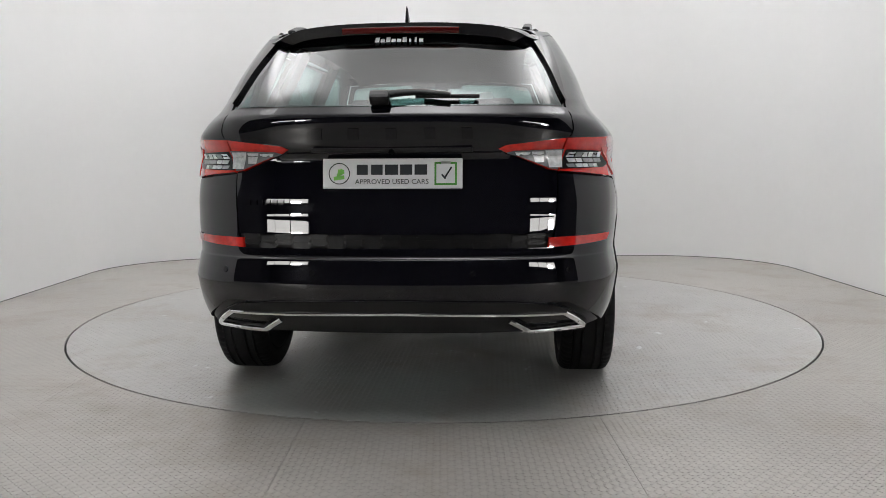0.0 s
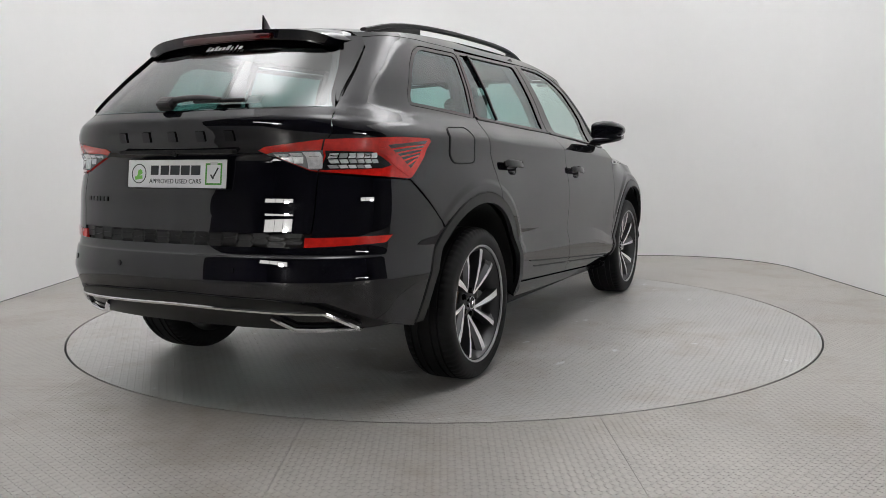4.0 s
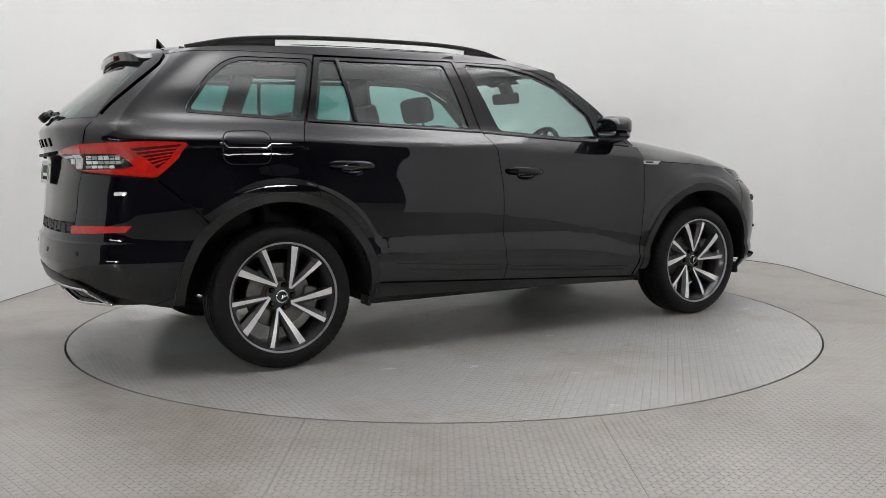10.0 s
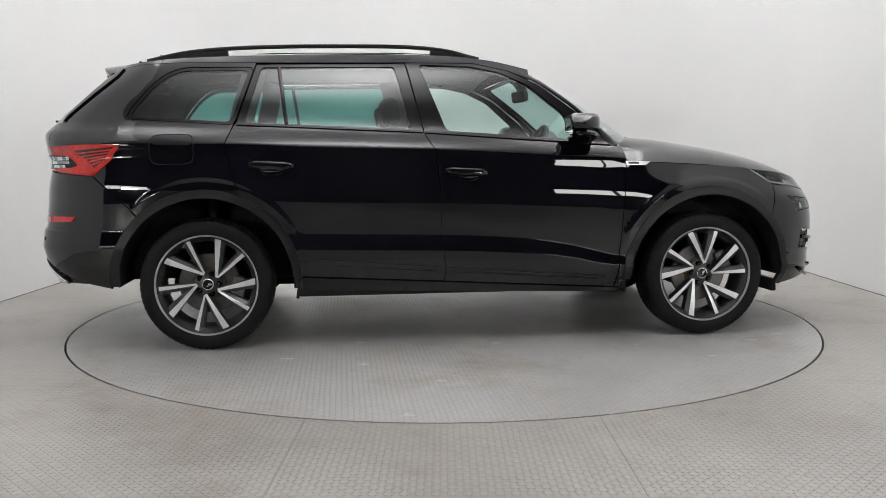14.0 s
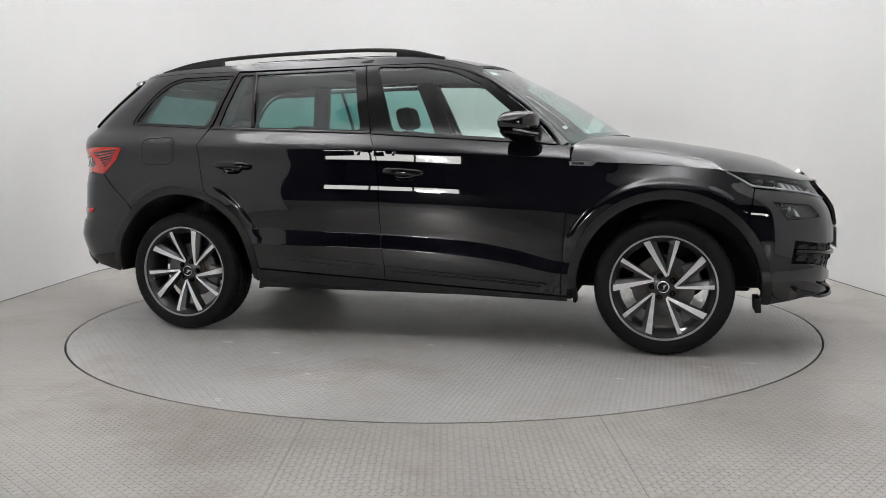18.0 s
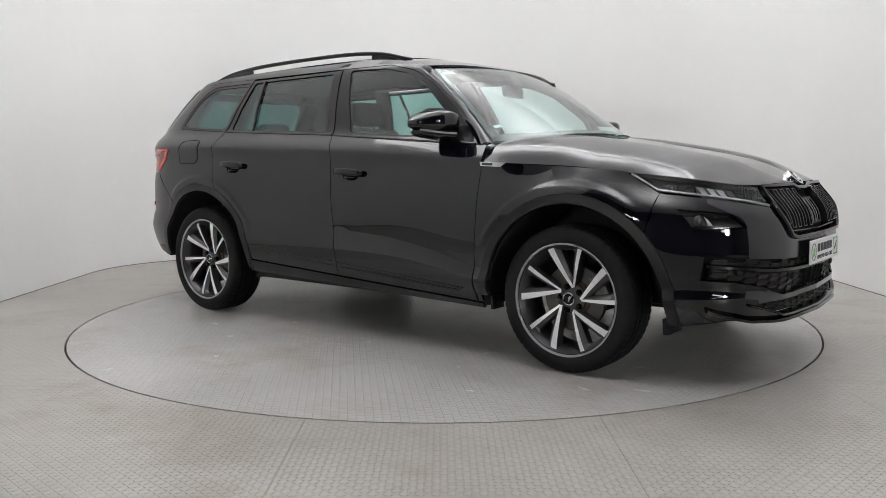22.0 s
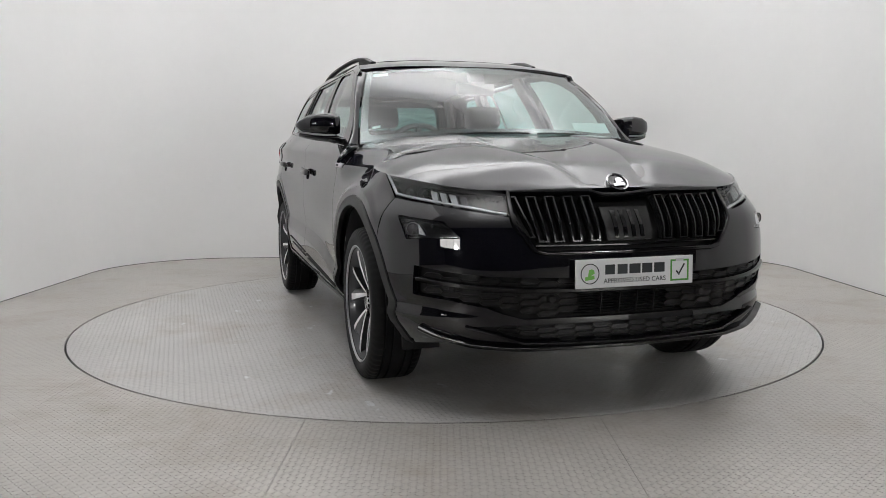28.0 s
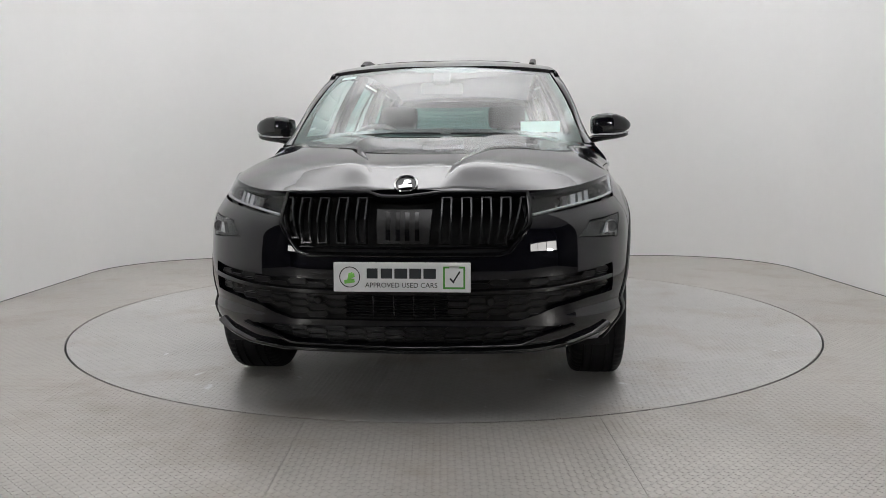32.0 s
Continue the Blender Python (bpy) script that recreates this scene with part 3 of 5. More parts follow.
# roof and bonnet, as heights over the plan
ROOF_C = curve((-0.70, 1.545), (-0.45, 1.592), (0.0, 1.634), (0.6, 1.658), (1.1, 1.658), (1.5, 1.632), (1.7, 1.600), (1.86, 1.558))
ROOF_E = curve((-0.56, 1.534), (-0.45, 1.549), (0.0, 1.590), (0.6, 1.612), (1.0, 1.618), (1.3, 1.611), (1.57, 1.584), (1.80, 1.528))
_xe = np.linspace(-0.56, 1.82, 400)
_e = side(_xe, ROOF_E(_xe))


def roof_edge_y(x):
    return np.interp(x, _e[:, 0], -_e[:, 1])


def roof(x, y):
    t = np.abs(y) / roof_edge_y(x)
    ze = np.interp(x, _e[:, 0], _e[:, 2])
    return np.stack([x, y, ROOF_C(x) - (ROOF_C(x) - ze) * np.minimum(t, 1.2) ** 2.8], -1)


HOOD_C = curve((2.20, 1.165), (2.58, 1.136), (2.87, 1.092), (3.16, 1.042), (3.30, 1.012), (3.36, 0.994), (3.42, 0.970), (3.50, 0.936), (3.58, 0.902), (3.60, 0.894), (3.66, 0.875), (3.72, 0.862))
HOOD_E = curve((2.20, 1.004), (2.34, 1.001), (2.55, 0.993), (2.80, 0.981), (2.95, 0.971), (3.06, 0.962), (3.30, 0.945), (3.45, 0.926), (3.55, 0.907), (3.60, 0.898), (3.70, 0.890))
_xh = np.linspace(2.15, 3.70, 500)
_h = surf(s_of_x(_xh), HOOD_E(_xh))


PLEAT = curve((2.2, 0.285), (2.85, 0.272), (3.1, 0.247), (3.3, 0.190), (3.55, 0.125))


def hood(x, y):
    ye = np.interp(x, _h[:, 0], -_h[:, 1])
    ze = np.interp(x, _h[:, 0], _h[:, 2])
    t = np.minimum(np.abs(y) / np.maximum(ye, 0.02), 1.15)
    # the bonnet wraps over the wings: steep at its rear corners, softer towards the nose
    z = HOOD_C(x) - (HOOD_C(x) - ze) * t ** (3.0 + 2.5 * sstep((3.48 - x) / 0.50))
    # two raised pleats run from the emblem out to the screen's corners
    line = PLEAT(x)
    over = np.maximum(np.abs(y) - line, 0)
    z = z + 0.013 * (1 - np.exp(-over / 0.028)) * sstep((3.57 - x) / 0.22) * (0.35 + 0.65 * sstep((x - 2.35) / 0.6)) * (1 - sstep((over - 0.04) / 0.34))
    return np.stack([x, y, z], -1)


def screen(a, b):
    """The windscreen: a across (-1 right to 1 left), b up."""
    c = 1 - a * a
    x = (2.30 + 0.27 * c) * (1 - b) + (1.775 + 0.075 * c) * b + 0.012 * np.sin(np.pi * b)
    y = (0.795 * (1 - b) + 0.630 * b + 0.012 * np.sin(np.pi * b)) * a
    z = (1.100 + 0.040 * c) * (1 - b) + (1.528 + 0.031 * c) * b + 0.014 * np.sin(np.pi * b)
    return np.stack([x, y, z], -1)


def ring(cx, cz, r, a0, a1, n=18):
    return [(cx + r * math.cos(radians(a0 + (a1 - a0) * i / n)), cz + r * math.sin(radians(a0 + (a1 - a0) * i / n))) for i in range(n + 1)]


BOTH = (-1, 1)

# ---- side panels
HANDLES = ((0.240, 0.472, 0.993, 0.984), (1.294, 1.518, 0.955, 0.941))
CUPS = [rounded([(x0 + 0.066, z0 - 0.050), (x0 + 0.172, z0 - 0.052), (x0 + 0.188, z0 + 0.004), (x0 + 0.052, z0 + 0.006)], 0.03) for x0, x1, z0, z1 in HANDLES]


def lip_folds(c, a0, a1):
    return [np.array(ring(*c, r, a0, a1, 40)) for r in (FLARE - 0.016, FLARE - 0.008, FLARE, FLARE + 0.008, FLARE + 0.016)]


FOLDS = [fold_line(zs) for zs in (0.523, 0.608, 1.008, 1.072)]
quarter_hole = rounded([(-0.412, 1.243), (0.158, 1.208), (0.262, 1.532), (-0.122, 1.526), (-0.205, 1.494), (-0.290, 1.422), (-0.392, 1.292)], 0.04)
panel("rear_quarter", side,
      [(-0.765, 1.230), (-0.830, 1.170), (-0.846, 1.094), (-0.425, 1.103), (-0.568, 0.942), (-0.378, 0.765)] + ring(*R_ARCH, ARCH_OUT, 133, 65, 12)
      + [(0.185, 0.835), (0.14, 0.99), (0.118, 1.11), (0.165, 1.24), (0.272, 1.558), (-0.10, 1.556), (-0.35, 1.545), (-0.455, 1.528), (-0.475, 1.484)],
      PAINT, CAR, holes=[quarter_hole], sides=BOTH, res=0.026, folds=FOLDS + lip_folds(R_ARCH, 60, 140))
fuel = rounded([(-0.27, 1.000), (-0.045, 1.000), (-0.045, 1.158), (-0.27, 1.152)], 0.05)
panel("fuel_flap", side, fuel, PAINT, CAR, off=0.0025, gap=0.0)
loop = resampled(fuel, 0.012)
bar("fuel_flap_joint", side(loop[:, 0], loop[:, 1]), 0.005, 0.009, chart_normal(side, loop), UNDER, CAR, closed=True)

panel("rear_door", side,
      [(0.160, 1.213), (0.118, 1.11), (0.14, 0.99), (0.185, 0.835)] + ring(*R_ARCH, ARCH_OUT, 65, -1, 14)
      + [(0.515, 0.392), (1.283, 0.348), (1.288, 0.43), (1.268, 0.59), (1.26, 0.87), (1.238, 1.065), (1.180, 1.168)], PAINT, CAR, holes=CUPS[:1], sides=BOTH, res=0.026, folds=FOLDS + lip_folds(R_ARCH, 30, 70))
panel("front_door", side,
      [(1.180, 1.168), (1.238, 1.065), (1.26, 0.87), (1.268, 0.59), (1.288, 0.43), (1.283, 0.348), (2.262, 0.290), (2.282, 0.55), (2.302, 0.81), (2.316, 1.0), (2.306, 1.089), (2.262, 1.090)],
      PAINT, CAR, holes=CUPS[1:], sides=BOTH, res=0.026, folds=FOLDS)
xs = np.linspace(2.33, 3.055, 14)
panel("front_fender", side,
      [(2.316, 0.999), (2.302, 0.81), (2.282, 0.55), (2.270, 0.292)] + [(2.300, 0.290)] + ring(*F_ARCH, ARCH_OUT, 174, 42, 16)
      + [(3.200, 0.735), (3.213, 0.800), (3.226, 0.864), (3.06, 0.962)] + [(x, float(HOOD_E(x))) for x in xs[::-1]], PAINT, CAR, sides=BOTH, res=0.026, folds=FOLDS + lip_folds(F_ARCH, 40, 150))
for c, nm in ((R_ARCH, "rear_arch_cladding"), (F_ARCH, "front_arch_cladding")):
    lo_a, hi_a = (-4, 181) if c is R_ARCH else (-9, 182)
    panel(nm, side, ring(*c, ARCH_OUT, lo_a, hi_a, 30) + ring(*c, ARCH_IN, hi_a, lo_a, 30), PLASTIC, CAR, off=0.005, depth=0.022, gap=0.001, sides=BOTH, res=0.03)
panel("side_sill", side, [(0.475, 0.391), (1.283, 0.346), (2.298, 0.286), (2.30, 0.258), (1.283, 0.288), (0.475, 0.315)], GLOSS_BLACK, CAR, off=0.006, depth=0.09, sides=BOTH)
# thin dark bars laid on the doors draw the lower gap lines
for za, zb, x0, x1 in ((0.490, 0.353, 0.56, 2.24), (0.452, 0.340, 0.64, 2.20)):
    xs = np.linspace(x0, x1, 40)
    zs = za + (zb - za) * (xs - x0) / (x1 - x0)
    for lo, hi in ((x0, 1.277), (1.286, x1)):
        k = (xs > lo) & (xs < hi)
        P = side(xs[k], zs[k])
        nn = chart_normal(side, np.stack([xs[k], zs[k]], 1))
        bar("door_moulding", P, 0.005, 0.012, nn, UNDER, CAR, sides=BOTH)

# ---- side windows
rear_glass = rounded([(0.212, 1.224), (1.112, 1.190), (1.030, 1.540), (0.300, 1.530)], 0.02)
front_glass = rounded([(1.312, 1.180), (2.035, 1.130), (1.985, 1.270), (1.79, 1.436), (1.63, 1.510), (1.46, 1.545), (1.172, 1.553)], 0.025)
quarter_glass = rounded([(-0.382, 1.259), (0.138, 1.228), (0.230, 1.512), (-0.112, 1.508), (-0.190, 1.478), (-0.272, 1.411), (-0.366, 1.290)], 0.035)
panel("rear_window_frame", side, [(0.168, 1.210), (1.180, 1.168), (1.092, 1.562), (0.272, 1.548)], GLOSS_BLACK, CAR, holes=[rear_glass], depth=0.03, sides=BOTH, off=-0.002)
panel("front_window_frame", side, [(1.185, 1.165), (2.245, 1.094), (2.20, 1.135), (2.05, 1.295), (1.85, 1.445), (1.68, 1.522), (1.48, 1.566), (1.097, 1.566)],
      GLOSS_BLACK, CAR, holes=[front_glass], depth=0.03, sides=BOTH, off=-0.002)
panel("quarter_window_frame", side, quarter_hole, GLOSS_BLACK, CAR, holes=[quarter_glass], depth=0.03, sides=BOTH, off=-0.002)
panel("rear_door_glass", side, rear_glass, GLASS_REAR, CAR, depth=0, off=-0.008, sides=BOTH, gap=-0.004)
panel("front_door_glass", side, front_glass, GLASS_FRONT, CAR, depth=0, off=-0.008, sides=BOTH, gap=-0.004)
panel("quarter_glass", side, quarter_glass, GLASS_REAR, CAR, depth=0, off=-0.006, sides=BOTH, gap=-0.004)
zs = np.linspace(1.215, 1.535, 12)
xs = 0.435 + (zs - 1.215) * -0.13
bar("window_divider", side(xs, zs), 0.022, 0.014, chart_normal(side, np.stack([xs, zs], 1)), GLOSS_BLACK, CAR, sides=BOTH)
for nm, x0, x1, f in (("belt_moulding", 0.17, 1.175, (1.210, 1.168)), ("belt_moulding", 1.190, 2.235, (1.166, 1.096))):
    xs = np.linspace(x0, x1, 24)
    zs = f[0] + (f[1] - f[0]) * (xs - x0) / (x1 - x0)
    bar(nm, side(xs, zs), 0.016, 0.012, chart_normal(side, np.stack([xs, zs], 1)), GLOSS_BLACK, CAR, sides=BOTH)

# ---- cant rail, A-pillar, roof
low = [(1.80, 1.472), (1.68, 1.522), (1.48, 1.566), (1.097, 1.566), (0.272, 1.558), (-0.10, 1.556), (-0.35, 1.545), (-0.455, 1.528)]
up = [(x, float(ROOF_E(x)) + 0.001) for x in np.linspace(-0.455, 1.80, 26)]
panel("cant_rail", side, low + up, PAINT, CAR, sides=BOTH, gap=0.0005, res=0.03)
b = np.linspace(0, 1, 24)
e_in = screen(np.full(24, -1.0), b)
zz = np.interp(b, [0, 0.25, 0.6, 0.85, 1], [1.088, 1.165, 1.355, 1.466, 1.515])
xx = np.interp(zz, [1.088, 1.135, 1.295, 1.445, 1.522], [2.262, 2.20, 2.05, 1.85, 1.69])
e_out = side(xx, zz)
V, F = [], []
for i in range(24):
    for j in range(7):
        t = j / 6
        p = e_in[i] * (1 - t) + e_out[i] * t
        bulge = np.array((0.35, -0.75, 0.55)) * 0.016 * math.sin(math.pi * t)
        V.append(tuple(p + bulge))
for i in range(23):
    for j in range(6):
        F.append((i * 7 + j, i * 7 + j + 1, i * 7 + j + 8, i * 7 + j + 7))
for sgn in BOTH:
    mesh_part("a_pillar", data("a_pillar", V, F, mirror=sgn > 0), PAINT, CAR)

corner = [screen(np.array([-1.0]), np.array([0.02]))[0], side(np.array([2.262]), np.array([1.090]))[0], side(np.array([2.312]), np.array([1.086]))[0], hood(np.array([2.322]), np.array([-0.790]))[0]]
V, F = [], []
for i in range(7):
    for j in range(7):
        u, v = i / 6, j / 6
        p = corner[0] * (1 - u) * (1 - v) + corner[1] * u * (1 - v) + corner[2] * u * v + corner[3] * (1 - u) * v
        V.append(tuple(p + np.array((0.2, -0.5, 0.8)) * 0.004 * math.sin(math.pi * u) * math.sin(math.pi * v) + np.array((0, 0, -0.003))))
for i in range(6):
    for j in range(6):
        F.append((i * 7 + j, i * 7 + j + 1, i * 7 + j + 8, i * 7 + j + 7))
for sgn in BOTH:
    mesh_part("cowl_corner", data("cowl_corner", V, F, mirror=sgn > 0), PAINT, CAR)

a = np.linspace(0, 1, 10)
front = [(1.775 + 0.075 * (1 - t * t), 0.628 * t) for t in a]
edge = [(x, float(roof_edge_y(x)) - 0.001) for x in np.linspace(1.76, -0.44, 24)]
panel("roof", roof, [(x, y) for x, y in front] + edge + [(x, -y) for x, y in edge[::-1]] + [(x, -y) for x, y in front[::-1][:-1]], PAINT, CAR, res=0.06, gap=0.0005)
sun = rounded([(0.25, -0.46), (1.50, -0.46), (1.50, 0.46), (0.25, 0.46)], 0.06)
panel("sunroof_glass", roof, sun, GLOSS_BLACK, CAR, res=0.06, off=0.003, depth=0.003)
panel("windscreen", screen, rounded([(-0.985, 0.01), (0.985, 0.01), (0.985, 0.99), (-0.985, 0.99)], 0.02), GLASS_SCREEN, CAR, depth=0, res=0.06, gap=0)
band = [(-0.99, 0.0), (0.99, 0.0), (0.99, 1.0), (-0.99, 1.0)]
panel("windscreen_band", screen, band, GLOSS_BLACK, CAR, holes=[rounded([(-0.94, 0.085), (0.94, 0.085), (0.94, 0.955), (-0.94, 0.955)], 0.06)], depth=0, off=-0.004, res=0.05, gap=0)

# ---- bonnet
base = [(2.30 + 0.24 * (1 - t * t), 0.80 * t) for t in a]
k = (_h[:, 0] > 2.318)
he = _h[k][::9]
outl = [(x, y) for x, y in base] + [(float(p[0]), float(-p[1])) for p in he if p[1] < -0.012]
panel("bonnet", hood, outl + [(x, -y) for x, y in outl[::-1][:-1]], PAINT, CAR, res=0.022, gap=0.002, depth=0.02,
      folds=[np.array([(x, s * float(PLEAT(x))) for x in np.linspace(2.36, 3.55, 70)]) for s in BOTH])
panel("scuttle", hood, [(2.30 + 0.30 * (1 - t * t), 0.80 * t) for t in a] + [(2.29 + 0.19 * (1 - t * t), 0.79 * t) for t in a[::-1]]
      + [(2.29 + 0.19 * (1 - t * t), -0.79 * t) for t in a[1:]] + [(2.30 + 0.30 * (1 - t * t), -0.80 * t) for t in a[::-1][:-1]], PLASTIC, CAR, off=-0.03, depth=0, res=0.05, gap=0)

# ---- tail
seam_top, seam_mid = rq(0.655), rq(0.640)
panel("tailgate", tail, sym([(0, 1.213), RX(-0.774, 1.215), RX(-0.827, 1.170), (rq(0.668), 1.092), (rq(0.41), 1.058), (rq(0.425), 1.040), (rq(0.59), 0.975), (rq(0.620), 0.970), (rq(0.605), 0.738), (0, 0.738)]),
      PAINT, CAR, res=0.02, folds=[np.array([(q, z) for q in np.linspace(-e, e, 80)]) for z, e in ((1.168, 0.74), (1.0545, 0.42), (1.040, 0.42), (0.804, 0.60))])
panel("tailgate_glass", tail, sym([(0, 1.214), (0.755, 1.222), (0.700, 1.40), (0.672, 1.470), (0.64, 1.492), (0, 1.490)]), GLASS_TAIL, CAR, depth=0, off=-0.004, gap=0.002)
panel("tailgate_glass_band", tail, sym([(0, 1.198), RX(-0.770, 1.198), RX(-0.455, 1.525), (0, 1.535)]), GLOSS_BLACK, CAR,
      holes=[rounded(sym([(0, 1.222), (0.735, 1.232), (0.690, 1.317), (0.662, 1.404), (0.640, 1.450), (0.575, 1.478), (0, 1.478)]), 0.03)], off=-0.006, depth=0.0)
panel("fin_joint", tail, [(0.74, 1.215), RX(-0.715, 1.225), RX(-0.445, 1.475), RX(-0.42, 1.532), (0.66, 1.532), (0.70, 1.40)], UNDER, CAR, off=-0.016, depth=0, sides=BOTH, res=0.03, gap=0)
panel("spoiler_fin", tail, [(0.766, 1.232), RX(-0.752, 1.238), RX(-0.478, 1.482), RX(-0.447, 1.526), (0.640, 1.526), (0.678, 1.490), (0.715, 1.385)], GLOSS_BLACK, CAR, off=0.010, depth=0.022, sides=BOTH, res=0.03, gap=0.003)
panel("tail_lamp_inner", tail, [(rq(0.400), 1.056), (rq(0.43), 1.070), (rq(0.658), 1.097), (rq(0.618), 0.972), (rq(0.588), 0.977), (rq(0.43), 1.042)], RED, CAR, sides=BOTH, off=0.004, res=0.02, gap=0.001)
lamp = panel("tail_lamp", tail, [(rq(0.662), 1.097), RX(-0.60, 1.108), RX(-0.440, 1.104), RX(-0.422, 1.092), RX(-0.560, 0.946), RX(-0.580, 0.942), (rq(0.624), 0.972)], RED, CAR, sides=BOTH, off=0.004, res=0.02, gap=0.001)
panel("rear_bumper", tail,
      sym([(0, 0.688), (rq(0.590), 0.688), (rq(0.607), 0.735), (rq(0.620), 0.967), RX(-0.568, 0.938), RX(-0.378, 0.765)]
          + [RX(x, z) for x, z in ring(*R_ARCH, ARCH_OUT, 134, 182, 10)] + [RX(-0.50, 0.335), RX(-0.62, 0.36), (rq(0.74), 0.43), (rq(0.66), 0.475), (0, 0.490)]), PAINT, CAR, res=0.025,
      folds=[np.stack([np.arange(-1.3, 1.3, 0.02), np.full(130, z)], 1) for z in (0.551, 0.644, 0.655)])
panel("tail_honeycomb_backing", tail, sym([(0, 0.738), (rq(0.606), 0.738), (rq(0.590), 0.688), (0, 0.688)]), UNDER, CAR, off=-0.014, depth=0)
panel("rear_valance", tail, sym([(0, 0.492), (rq(0.66), 0.477), (rq(0.745), 0.43), RX(-0.62, 0.355), (rq(0.70), 0.345), (0, 0.345)]), LATTICE, CAR, off=-0.012, depth=0.05)

# ---- nose
lamp_out = [FX(3.06, 0.962), FX(3.25, 0.943), (fq(0.70), 0.915), (fq(0.50), 0.884), (fq(0.49), 0.798), (fq(0.62), 0.822), (fq(0.73), 0.842), FX(3.22, 0.872)]
grille_out = [(0, 0.862), (fq(0.10), 0.866), (fq(0.15), 0.882), (fq(0.492), 0.882), (fq(0.475), 0.77), (fq(0.40), 0.672), (fq(0.36), 0.662), (0, 0.662)]
fog_out = [(0.972, 0.796), (0.752, 0.777), (0.690, 0.717), (0.930, 0.707)]
low_out = [(0, 0.557), (0.257, 0.559), (0.479, 0.567), (0.601, 0.573), (0.748, 0.585), (0.890, 0.603), (0.905, 0.490), (0.750, 0.478), (0.600, 0.452), (0.529, 0.427), (0.439, 0.405), (0, 0.405)]
slot_out = [(0, 0.378), (0.490, 0.378), (0.660, 0.372), (0.546, 0.344), (0.468, 0.316), (0, 0.309)]
bump = [(0, 0.885), (fq(0.30), 0.888), (fq(0.49), 0.888), (fq(0.487), 0.796), (fq(0.62), 0.818), (fq(0.73), 0.838), FX(3.226, 0.864), FX(3.213, 0.800), FX(3.200, 0.735), FX(3.19, 0.69)] 
bump += [FX(x, z) for x, z in ring(*F_ARCH, ARCH_OUT, 36, -9, 9)] + [FX(3.325, 0.272), (fq(0.74), 0.30), (fq(0.60), 0.295), (0, 0.300)]
panel("front_bumper", nose, sym(bump), PAINT, CAR, holes=[sym(grille_out), fog_out, [(-q, z) for q, z in fog_out], sym(low_out), sym(slot_out)], res=0.022, depth=0.03)
panel("headlamp", nose, lamp_out, CLEAR_LENS, CAR, sides=BOTH, off=0.002, depth=0, res=0.03)
panel("headlamp_backing", nose, lamp_out, LAMP_CHAMBER, CAR, sides=BOTH, off=-0.06, depth=0, res=0.03, gap=-0.01)
panel("fog_lamp_backing", nose, fog_out, LAMP_CHAMBER, CAR, sides=BOTH, off=-0.02, depth=0, res=0.03)
panel("grille_backing", nose, sym(grille_out), UNDER, CAR, off=-0.07, depth=0, gap=-0.01)
panel("intake_backing", nose, sym(low_out), UNDER, CAR, off=-0.05, depth=0, gap=-0.01)
panel("slot_backing", nose, sym(slot_out), UNDER, CAR, off=-0.04, depth=0, gap=-0.01)

# ---------------------------------------------------------------- wheels
HUB_Z, TYRE_R, WHEEL_Y, BASE_X = 0.354, 0.3545, 0.800, 2.795


def spoke_mesh(a0, a1, r0, r1, swept):
    """One tapered spoke: a machined face, a painted facet sloping off beside it, deep dark flanks; the straight ones flare at the rim."""
    p0 = np.array((r0 * math.cos(a0), 0, r0 * math.sin(a0)))
    p1 = np.array((r1 * math.cos(a1), 0, r1 * math.sin(a1)))
    d = (p1 - p0) / np.linalg.norm(p1 - p0)
    w = np.cross(d, (0, 1, 0)) * (-1 if swept else 1)
    V, F, mi = [], [], []
    ts = (0, 0.3, 0.6, 0.80, 0.88, 1.0)
    for t in ts:
        c = p0 + (p1 - p0) * t
        face = 0.013 + 0.022 * t if swept else 0.010 + 0.013 * t
        slope = 0.010 + 0.014 * t if swept else 0.010 + 0.015 * t + 0.25 * max(0, t - 0.80)
        y = -0.058 - 0.036 * math.sin(t * math.pi / 2) + 0.004 * t * t
        for u, yy in ((-face - 0.003, 0.050), (-face, 0.0), (0.0, 0.0), (slope, 0.016 + 0.006 * t), (slope + 0.004, 0.055)):
            V.append(tuple(c + w * u + np.array((0, y + yy, 0))))
    for i in range(len(ts) - 1):
        for j in range(5):
            k = (j + 1) % 5
            f = (i * 5 + j, i * 5 + k, i * 5 + 5 + k, i * 5 + 5 + j)
            F.append(f if not swept else f[::-1])
            mi.append({1: 1, 2: 2}.get(j, 0))
    n = 5 * len(ts)
    F += [(0, 1, 2, 3, 4), (n - 1, n - 2, n - 3, n - 4, n - 5)]
    mi += [0, 0]
    me = bpy.data.meshes.new("spoke")
    me.from_pydata(V, [], F)
    for p, k in zip(me.polygons, mi):
        p.material_index = k
    return me


